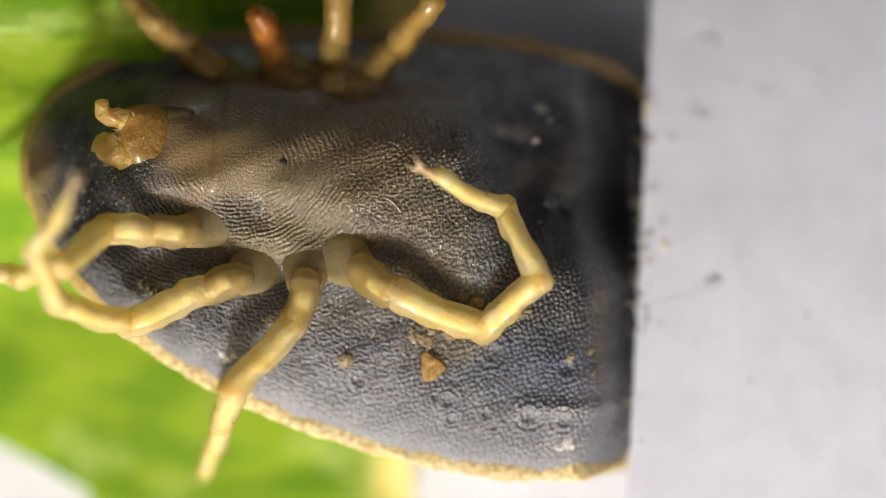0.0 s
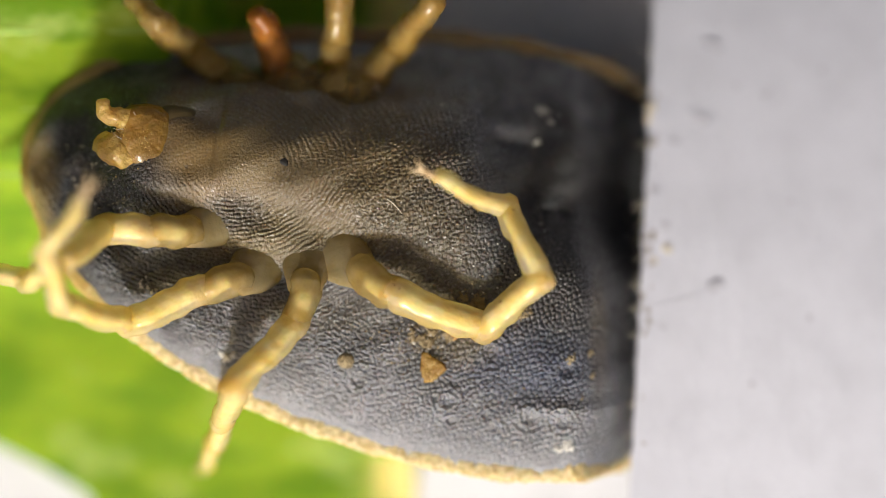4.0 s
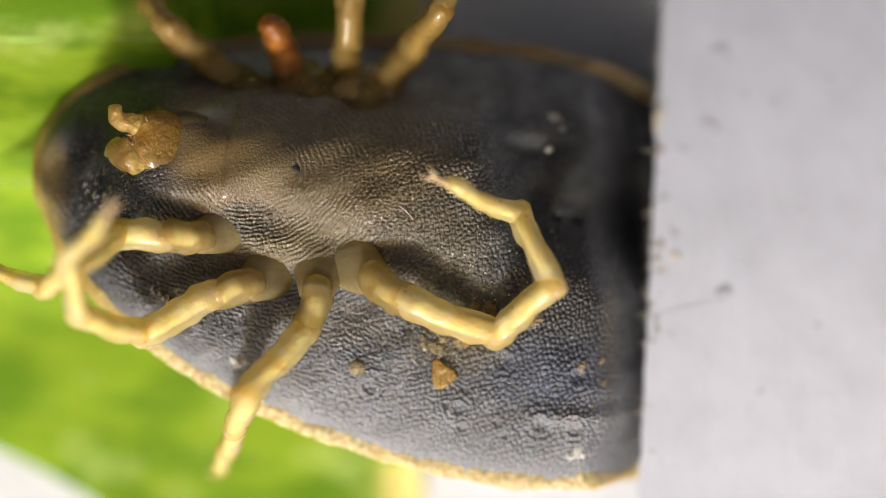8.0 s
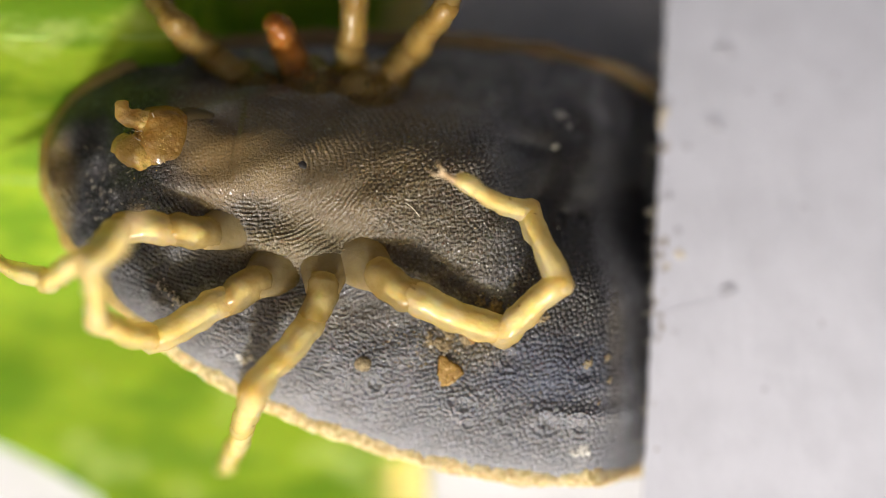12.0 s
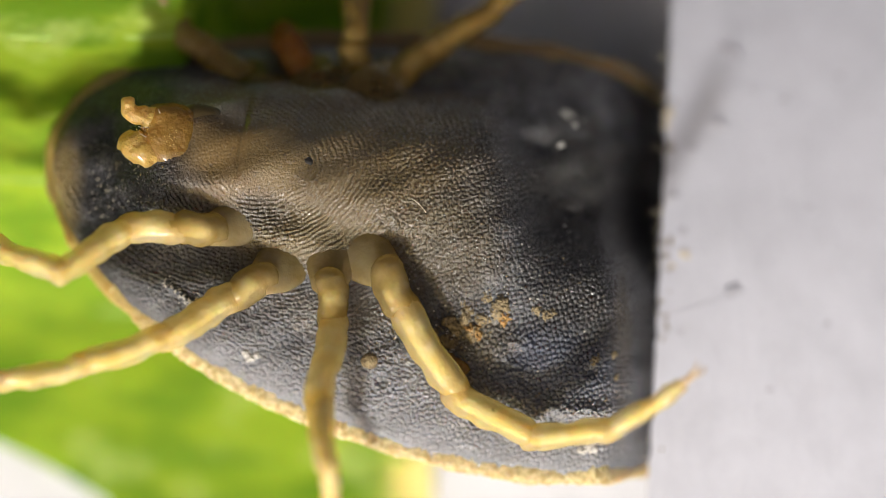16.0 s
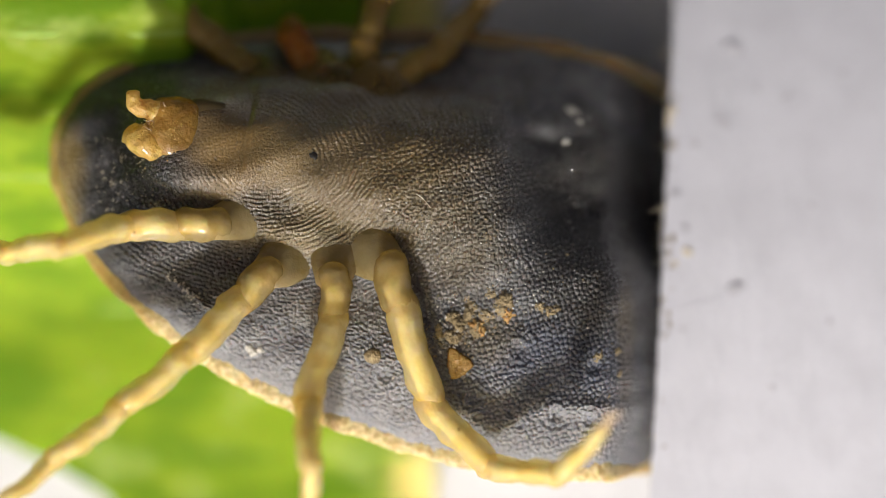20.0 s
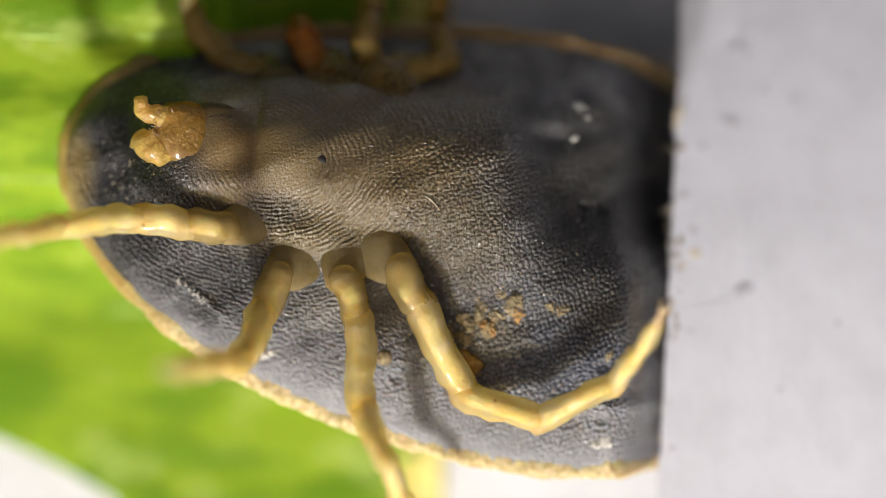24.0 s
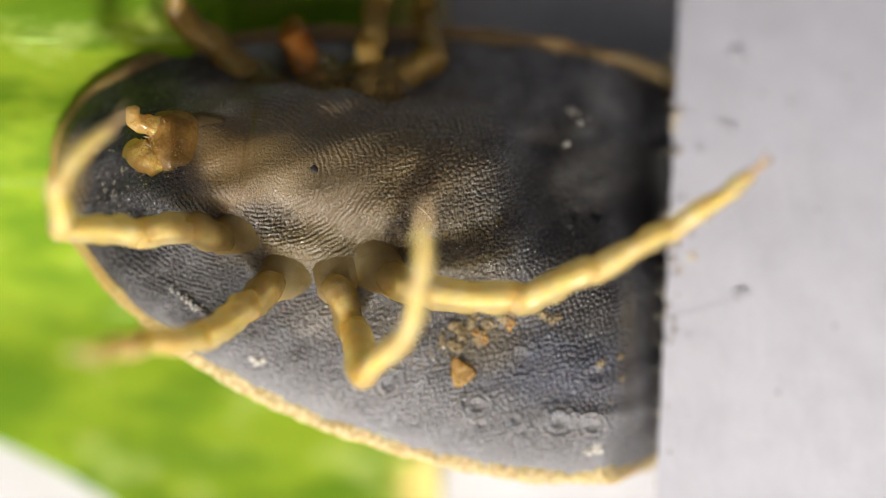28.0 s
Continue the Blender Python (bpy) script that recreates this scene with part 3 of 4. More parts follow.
        Z = Z + 0.026 * np.exp(-((d - 1.0) / 0.26) ** 2) - 0.03 * np.exp(-(d / 0.7) ** 2) + 0.020 * np.exp(-((d - 1.75) / 0.2) ** 2)
    # back, towards the paper
    rim = rim_height(X, V)
    deep = 0.75 + (rim + 0.19) * step(0.3, 1.7, X)
    under = np.maximum(rim - 0.04 - deep * np.sqrt(np.maximum(1 - V ** 2, 0)) * np.sqrt(np.clip(half_width(X) / 1.2, 0, 1)), -0.97 + 0.70 * (1 - step(1.0, 1.7, X)))
    k = 6
    verts = np.concatenate((np.stack((X, Y, Z), -1).reshape(-1, 3), np.stack((X, Y, under), -1)[::k, ::k].reshape(-1, 3)))
    faces = [f for f in grid_faces(nx, ny)]
    n, rows, cols = nx * ny, len(range(0, nx, k)), len(range(0, ny, k))
    faces += [[n + a for a in reversed(f)] for f in grid_faces(rows, cols)]
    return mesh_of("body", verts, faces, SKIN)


def skin_at(x, y):
    return float(skin_height(np.array(x, dtype=float), np.array(y, dtype=float)))


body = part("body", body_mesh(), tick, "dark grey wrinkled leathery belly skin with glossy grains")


def rim_mesh():
    """The pale beaded seam round the body's outline."""
    n, sides, verts = 1700, 16, []
    for i in range(n):
        a = 2 * math.pi * i / n
        x = FRONT + (REAR - FRONT) * (0.5 - 0.5 * math.cos(a))
        s = 1 if a < math.pi else -1
        w = float(half_width(np.array(x)))
        y = float(_mid(x)) + s * w
        far = 0.5 * (s * min(1, w / 0.8) + 1)
        z = float(rim_height(np.array(x), float(s))) - 0.02
        front = math.exp(-((x - FRONT) / 0.75) ** 2)
        # outward direction of the outline
        b = a + 0.006
        x2 = FRONT + (REAR - FRONT) * (0.5 - 0.5 * math.cos(b))
        y2 = float(_mid(x2)) + (1 if b < math.pi or b > 2 * math.pi else -1) * float(half_width(np.array(x2)))
        out = Vector((-(y2 - y), x2 - x, 0)).normalized()
        for k in range(sides):
            c = 2 * math.pi * k / sides
            bead = (0.022 - 0.014 * far) * (1 - front) * lump((x, y, c * 0.12), 20.0, 7.0) + 0.05 * lump((x, y, c * 0.1), 2.2, 2.0) + 0.02 * lump((x, y, c * 0.2), 9.0, 2.0)
            p = Vector((x, y, z)) + out * (math.cos(c) * (0.155 + 0.04 * far * (1 - front) + bead + 0.23 * front) - 0.05 - 0.26 * front) + Vector((0, 0, math.sin(c) * (0.075 + bead) - 0.02))
            verts.append(p)
    faces = grid_faces(n, sides, True)
    for k in range(sides):
        faces.append([(n - 1) * sides + k, (n - 1) * sides + (k + 1) % sides, (k + 1) % sides, k])
    return mesh_of("rim", verts, faces, RIM)


part("rim", rim_mesh(), tick, "cream beaded seam round the body")

for px, py, pr in PITS:
    me = blob_mesh("skin_pit", pr * 0.4, pr * 0.36, 0.010, PIT, 0.2, 9, px, 6, 12)
    part("skin_pit", me, tick, "", pose(px * MM, py * MM, (skin_at(px, py) - 0.052) * MM))
part("pore", blob_mesh("pore", 0.075, 0.046, 0.03, PIT, 0.2, 9, 1), tick, "black pore", pose(-0.57 * MM, 1.03 * MM, (skin_at(-0.57, 1.03) + 0.006) * MM, 0, 0, -25))


# mouth parts
def capitulum():
    z = 2.33
    part("capitulum", boxy_mesh("capitulum", 0.33, 0.37, 0.26, MOUTH, 0.07, 5.0, 2.0), tick, "translucent amber brown mouth capsule", pose(-2.22 * MM, 1.33 * MM, (z + 0.02) * MM, 0, 6, -6))
    part("mouth_base", boxy_mesh("mouth_base", 0.30, 0.36, 0.22, MOUTH_BASE, 0.06, 2.5, 5.0), tick, "translucent brown base of the mouth", pose(-1.86 * MM, 1.34 * MM, (z - 0.07) * MM, 0, 7, -8))
    # two palps, bent towards the front: a blunt cream lobe and a thin finger
    for label, pts, rad in (("blunt cream palp", ((-2.34, 1.10, .02), (-2.45, 1.12, .05), (-2.55, 1.16, .07), (-2.63, 1.20, .07), (-2.69, 1.24, .05)), (.13, .18, .20, .19, .14)),
                            ("thin bent palp", ((-2.34, 1.49, .06), (-2.47, 1.53, .09), (-2.59, 1.57, .11), (-2.67, 1.62, .12), (-2.71, 1.70, .12)), (.12, .12, .11, .10, .08))):
        fine = np.linspace(0, 4, 21)
        curve = [np.poly1d(np.polyfit(range(5), [p[k] for p in pts], 3))(fine) for k in range(3)]
        v, f = tube([(x, y, z + 0.08 + h) for x, y, h in zip(*curve)], np.interp(fine, range(5), rad), 24, 0.05, 8.0, rad[0] * 40, 0.8)
        part("palp", mesh_of("palp", v, f, PALP), tick, label)
    v, f = tube([(-2.2 - 0.05 * i, 1.38 + 0.004 * i, z + 0.15 + 0.004 * i) for i in range(7)], [.11, .12, .11, .10, .09, .07, .05], 14, 0.04, 14, 1.0, 0.6)
    part("hypostome", mesh_of("hypostome", v, f, MOUTH), tick, "amber toothed mouth spike")
    r = random.Random(3)
    for i in range(190):                              # glittering teeth and scales
        x, y = -2.10 - r.random() * 0.50, 1.28 + r.gauss(0, 0.15)
        me = blob_mesh("tooth", r.uniform(0.005, 0.014), r.uniform(0.004, 0.009), 0.010, PALP, 0.4, 20, i, 4, 7)
        part("tooth", me, tick, "", pose(x * MM, y * MM, (z + 0.29 - 0.20 * abs(y - 1.28)) * MM, r.uniform(-40, 40), r.uniform(-40, 40), r.uniform(0, 180)))
    for i in range(26):
        a = r.uniform(120, 240)
        x, y = -2.40 + 0.10 * math.cos(radians(a)) + r.random() * 0.3, 1.36 + 0.26 * math.sin(radians(a))
        me = hair_mesh("bristle", r.uniform(0.05, 0.12), r.uniform(-0.04, 0.04), 0.005)
        part("bristle", me, tick, "", pose(x * MM, y * MM, (z + r.uniform(0.15, 0.26)) * MM, 0, -r.uniform(0, 50), a + r.uniform(-40, 40)))


capitulum()
r = random.Random(8)
for i in range(90):                                   # short pale bristles standing in for the mouth hollow's white glints
    x, y = r.uniform(-3.25, -2.45), r.uniform(0.35, 1.25)
    me = hair_mesh("bristle", r.uniform(0.02, 0.05), r.uniform(-0.01, 0.01), 0.004)
    part("bristle", me, tick, "", pose(x * MM, y * MM, (skin_at(x, y) + 0.02) * MM, 0, -r.uniform(20, 70), r.uniform(90, 260)))

# crusts, flakes and dust on the skin
def chip_mesh(name, size, thick, material):
    """A flat three-cornered chip with a chipped outline and a curled corner."""
    rings, sides, verts = 9, 36, []
    for top in (1, -1):
        for i in range(rings + 1):
            s = i / rings
            for k in range(sides):
                b = 2 * math.pi * k / sides
                q = size * s * (0.5 / max(0.55, math.cos((b + 0.3) % (2 * math.pi / 3) - math.pi / 3)) + 0.35 + 0.12 * lump((math.cos(b), math.sin(b), 0), 3.0, 4.0))
                x, y = q * math.cos(b), 1.2 * q * math.sin(b)
                verts.append((x, y, top * thick * 0.5 * math.sqrt(max(0, 1 - s ** 4)) + 0.012 * lump((x, y, 0), 9, 2) + 0.3 * x * x))
    faces = grid_faces(rings + 1, sides, True)
    n = (rings + 1) * sides
    faces += [[n + a for a in reversed(f)] for f in faces]
    faces += [[rings * sides + k, n + rings * sides + k, n + rings * sides + (k + 1) % sides, rings * sides + (k + 1) % sides] for k in range(sides)]
    return mesh_of(name, verts, faces, material)


def scatter(name, spots, material, label, seed, height=0.32):
    rr = random.Random(seed)
    for x, y, size in spots:
        for n in range(1 if size < 0.065 else 4):
            s = size * (1.0 if size < 0.065 else rr.uniform(0.5, 0.78))
            px, py = (x, y) if size < 0.065 else (x + size * rr.uniform(-0.7, 0.7), y + size * rr.uniform(-0.7, 0.7))
            me = blob_mesh(name, s, s * rr.uniform(0.65, 1.0), s * (height + 0.2), material, 0.9, 1.8 / s, rr.random() * 20, 12, 18)
            part(name, me, tick, label, pose(px * MM, py * MM, (skin_at(px, py) + s * height * 0.4) * MM, rr.uniform(-15, 15), rr.uniform(-15, 15), rr.uniform(0, 360)))


scatter("crust", ((1.42, -0.87, .16), (1.32, -0.65, .09), (1.72, -0.72, .15), (1.56, -0.56, .08), (2.27, -0.73, .11), (2.15, -0.70, .06), (1.22, -0.95, .10), (1.10, -0.85, .08),
                  (1.12, -1.10, .09), (1.00, -1.02, .07), (2.85, -1.29, .06), (3.08, -1.22, .05), (3.10, -1.5, .045), (2.95, -1.74, .04)), CRUST, "tan dirt crust", 1)
scatter("rust_crust", ((1.38, -0.93, .10), (1.50, -0.83, .07), (1.80, -0.80, .08), (1.66, -0.68, .07)), RUST, "orange dirt crust", 2)
part("crumb", chip_mesh("crumb", 0.15, 0.055, CRUMB), tick, "orange brown crumb stuck to the skin", pose(1.19 * MM, -1.40 * MM, (skin_at(1.19, -1.40) + 0.03) * MM, 0, 0, 18))
part("knob", blob_mesh("knob", 0.105, 0.10, 0.09, CRUST, 0.12, 6.0, 5.0, 14, 20), tick, "round tan wart", pose(0.18 * MM, -1.32 * MM, (skin_at(0.18, -1.32) + 0.035) * MM))
scatter("white_flake", ((-1.26, -1.29, .07), (-1.15, -1.27, .04), (2.82, -2.29, .08), (2.72, -2.35, .06), (2.52, 1.68, .07), (2.60, 1.55, .04), (2.45, 1.3, .04)), FLAKE, "white flake", 3, 0.4)
part("bristle", hair_mesh("bristle", 0.24, -0.07, 0.007), tick, "loose white hair", pose(0.66 * MM, 0.60 * MM, (skin_at(0.66, 0.60) + 0.02) * MM, 0, -10, -28))
rr = random.Random(4)
for i in range(260):                                  # beige dust caked between wart and crumb
    x, y = rr.gauss(0.78, 0.34), -1.12 + rr.gauss(0, 0.10) + 0.05 * math.sin(i)
    s = rr.uniform(0.006, 0.019)
    me = blob_mesh("dust_grain", s, s * 0.8, s * 0.7, rr.choice((CRUST, CRUST, FLAKE)), 0.4, 30, i, 5, 8)
    part("dust_grain", me, tick, "", pose(x * MM, y * MM, (skin_at(x, y) + 0.020) * MM))
for i in range(110):                                  # whitish dust along the front flank's fold
    u, w = rr.uniform(-0.4, 0.4), rr.gauss(0, 0.03)
    x, y = -1.98 + 0.786 * u + 0.618 * w, -0.63 - 0.618 * u + 0.786 * w
    s = rr.uniform(0.006, 0.017)
    me = blob_mesh("dust_grain", s, s * 0.8, s * 0.5, FLAKE, 0.4, 30, i, 5, 8)
    part("dust_grain", me, tick, "", pose(x * MM, y * MM, (skin_at(x, y) + 0.016) * MM))
for i in range(240):                                  # loose dust grains, most on the hind belly
    x, y = rr.gauss(1.55, 0.75), rr.gauss(-0.5, 0.65)
    if abs(y - float(_mid(x))) < 0.85 * float(half_width(np.array(x))) and x < 3.3:
        s = rr.uniform(0.006, 0.017)
        me = blob_mesh("dust_grain", s, s * 0.8, s * 0.7, rr.choice((CRUST, FLAKE, FLAKE)), 0.4, 30, i, 5, 8)
        part("dust_grain", me, tick, "", pose(x * MM, y * MM, (skin_at(x, y) + 0.022) * MM))


# ---- legs ----
def joint_mesh(name, length, r0, r1, seed, material, core, swell=0.12, sides=16):
    """One leg joint along +x: waisted where it hinges, swollen before its far end, lumpy."""
    n = 20
    pts, rad = [], []
    for i in range(n + 1):
        s = i / n
        k = r0 + (r1 - r0) * s
        k *= 1 - 0.05 * math.exp(-(s / 0.12) ** 2) - 0.05 * math.exp(-((1 - s) / 0.10) ** 2) + swell * math.exp(-((s - 0.78) / 0.14) ** 2)
        pts.append((length * s, 0.02 * math.sin(s * 5 + seed), 0.05 * length * math.sin(math.pi * s)))
        rad.append(k * 0.9)
    v, f = tube(pts, rad, sides, 0.045, 5.0, seed * 3.7)
    inner, g = tube(pts[1:-1], [k * 0.58 for k in rad[1:-1]], sides, 0.03, 4.0, seed * 2.3)
    me = mesh_of(name, v + inner, f + [[len(v) + a for a in q] for q in g], material)
    me.materials.append(core)                         # milky flesh inside the clear cuticle
    me.polygons.foreach_set("material_index", [0] * len(f) + [1] * len(g))
    return me


def claw_mesh(seed):
    """The thin foot: a stalk and two curved hooks with a pad between."""
    verts, faces = tube([(0, 0, 0), (0.10, 0, 0.01), (0.19, 0, 0.0), (0.25, 0, -0.02)], [.055, .045, .04, .045], 10, 0.01, 12, seed)
    for s in (1, -1):
        v, f = tube([(0.22, s * 0.015, -0.01), (0.29, s * 0.05, 0.0), (0.35, s * 0.07, -0.03), (0.38, s * 0.075, -0.08)], [.024, .02, .014, .006], 8)
        n = len(verts)
        verts += v
        faces += [[n + a for a in q] for q in f]
    return mesh_of("claw", verts, faces, CLAW)


NAMES = ("trochanter", "femur", "genu", "tibia", "tarsus")


def make_leg(label, root, knee, lengths, radii, seed, material=None, fat=1.0):
    """A leg: the coxa fixed to the body, and its joints. Returns the joints in order."""
    material = material or LIMB
    b = Vector(knee)
    a = Vector(root) + (Vector(root) - b) * 0.12                # sunk into the skin
    v, f = tube([a.lerp(b, s) for s in (0, 0.25, 0.5, 0.75, 1)], [radii[0] * k * fat for k in (1.35, 1.38, 1.34, 1.2, 0.98)], 26, 0.03, 3.0, seed, 0.58)
    leg = part("leg", mesh_of("leg", v, f, COXA if fat == 1.0 else SHADED_COXA), tick, label)
    joints = []
    for i, length in enumerate(lengths):
        skin = TROCHANTER if i == 0 and material is LIMB else material
        m = joint_mesh(NAMES[i], length, radii[i], radii[i + 1], seed + i, skin, CORES[skin.name], 0.03 if i else 0.02)
        joints.append(part(NAMES[i], m, leg))
    if len(lengths) == 5:
        joints.append(part("claw", claw_mesh(seed), leg, "thin hooked claw"))
    return leg, joints


def bend(rows, t):
    """The joints' directions at t seconds, gliding between the rows of (seconds, [turn, lift, turn, lift, ...])."""
    times = [row[0] for row in rows]
    ways = [[Vector((math.cos(radians(p)) * math.cos(radians(y)), math.cos(radians(p)) * math.sin(radians(y)), math.sin(radians(p))))
             for y, p in zip(row[1][::2], row[1][1::2])] for row in rows]
    k = max(0, min(len(rows) - 2, sum(1 for q in times if q <= t) - 1))
    h = times[k + 1] - times[k]
    s = max(0.0, min(1.0, (t - times[k]) / h))
    out = []
    for j in range(len(ways[0])):
        a, b = ways[k][j], ways[k + 1][j]

        def slope(n):
            if n == 0 or n == len(rows) - 1:
                return Vector((0, 0, 0))
            d0, d1 = (ways[n][j] - ways[n - 1][j]) / (times[n] - times[n - 1]), (ways[n + 1][j] - ways[n][j]) / (times[n + 1] - times[n])
            return Vector([0 if p * q <= 0 else 2 * p * q / (p + q) for p, q in zip(d0, d1)])

        m0, m1 = slope(k) * h, slope(k + 1) * h
        v = a * (2 * s ** 3 - 3 * s * s + 1) + m0 * (s ** 3 - 2 * s * s + s) + b * (3 * s * s - 2 * s ** 3) + m1 * (s ** 3 - s * s)
        out.append(v.normalized())
    return out


def walk_leg(knee, lengths, joints, rows, every=0.25):
    """Key all joints of a leg from the bends of its rows."""
    count = int(round(28.0 / every))
    stamps = [i * every for i in range(count + 1)]
    poses = [bend(rows, t) for t in stamps]
    tracks = [[] for _ in joints]
    for j, ob in enumerate(joints):
        k = min(j, len(lengths) - 1)
        mean = sum((p[k] for p in poses), Vector((0, 0, 0))).normalized()
        rest = mean.to_track_quat("X", "Z")
        last = None
        for t, ways in zip(stamps, poses):
            place = Vector(knee)
            for n in range(j):
                place = place + ways[n] * lengths[n]
            turn = mean.rotation_difference(ways[k]) @ rest
            m = Matrix.LocRotScale(place * MM, turn, None)
            if last is not None and (m.translation - last.translation).length < 1e-7 and t not in (0.0, 28.0) and t % 2:
                continue
            tracks[j].append((t, m))
            last = m
    for ob, track in zip(joints, tracks):
        walk(ob, track)


KNEE_I, LENGTHS_I = (-1.665, 0.22, 2.5), (0.5, 0.547, 1.067, 0.987, 0.8)
leg_i, joints_i = make_leg("pale yellow foreleg reaching past the mouthparts", (-1.211, 0.376, 2.2), KNEE_I, LENGTHS_I, (0.216, 0.216, 0.205, 0.173, 0.151, 0.097), 1.0)
KNEE_II, LENGTHS_II = (-1.066, -0.341, 2.45), (0.467, 0.987, 1.0, 0.967, 0.833)
leg_ii, joints_ii = make_leg("pale yellow second leg curling over the rim", (-0.776, -0.141, 2.15), KNEE_II, LENGTHS_II, (0.227, 0.216, 0.194, 0.173, 0.151, 0.097), 3.3)
KNEE_III, LENGTHS_III = (-0.298, -0.394, 2.45), (0.48, 1.147, 0.933, 0.933, 0.833)
leg_iii, joints_iii = make_leg("pale yellow third leg hanging over the rim", (-0.252, 0.04, 2.15), KNEE_III, LENGTHS_III, (0.227, 0.205, 0.184, 0.162, 0.14, 0.097), 5.6)
KNEE_IV, LENGTHS_IV = (0.371, -0.274, 2.5), (0.48, 1.173, 1.027, 1.013, 1.067)
leg_iv, joints_iv = make_leg("pale yellow hind leg swinging over the belly", (0.018, 0.007, 2.2), KNEE_IV, LENGTHS_IV, (0.238, 0.227, 0.205, 0.178, 0.162, 0.103), 7.9)
KNEE_IB, LENGTHS_IB = (-1.312, 2.031, 1.54), (0.533, 0.7, 0.733, 0.733, 0.6)
leg_ib, joints_ib = make_leg("yellow foreleg bent over the rim, coloured as in shade", (-1.242, 1.84, 1.66), KNEE_IB, LENGTHS_IB, (0.216, 0.205, 0.194, 0.173, 0.151, 0.097), 10.2, SHADED_LIMB, 1.5)
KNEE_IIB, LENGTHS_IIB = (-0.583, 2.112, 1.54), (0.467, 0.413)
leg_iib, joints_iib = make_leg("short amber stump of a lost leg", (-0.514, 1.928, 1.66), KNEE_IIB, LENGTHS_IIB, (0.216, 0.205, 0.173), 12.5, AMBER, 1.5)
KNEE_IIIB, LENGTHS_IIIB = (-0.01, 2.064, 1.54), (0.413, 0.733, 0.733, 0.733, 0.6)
leg_iiib, joints_iiib = make_leg("yellow third leg hanging over the rim, coloured as in shade", (-0.042, 1.894, 1.66), KNEE_IIIB, LENGTHS_IIIB, (0.216, 0.205, 0.184, 0.162, 0.14, 0.097), 14.8, SHADED_LIMB, 1.5)
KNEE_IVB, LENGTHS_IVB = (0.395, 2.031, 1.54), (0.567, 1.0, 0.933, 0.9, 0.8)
leg_ivb, joints_ivb = make_leg("yellow hind leg hanging over the rim, coloured as in shade", (0.214, 1.861, 1.66), KNEE_IVB, LENGTHS_IVB, (0.227, 0.194, 0.173, 0.162, 0.14, 0.097), 17.1, SHADED_LIMB, 1.5)


def rolled(t):
    """The body settles onto its far side about the crest of the belly, then rolls back towards the near side."""
    a, b = max(0.0, min(1.0, (t - 12.0) / 4.5)), max(0.0, min(1.0, (t - 21.5) / 5.5))
    lean = -2.2 * a * a * (3 - 2 * a) + 6.0 * b * b * (3 - 2 * b)
    return pose(0, 0.8 * MM, 2.6 * MM) @ pose(0, 0, 0, lean) @ pose(0, -0.8 * MM, -2.6 * MM)


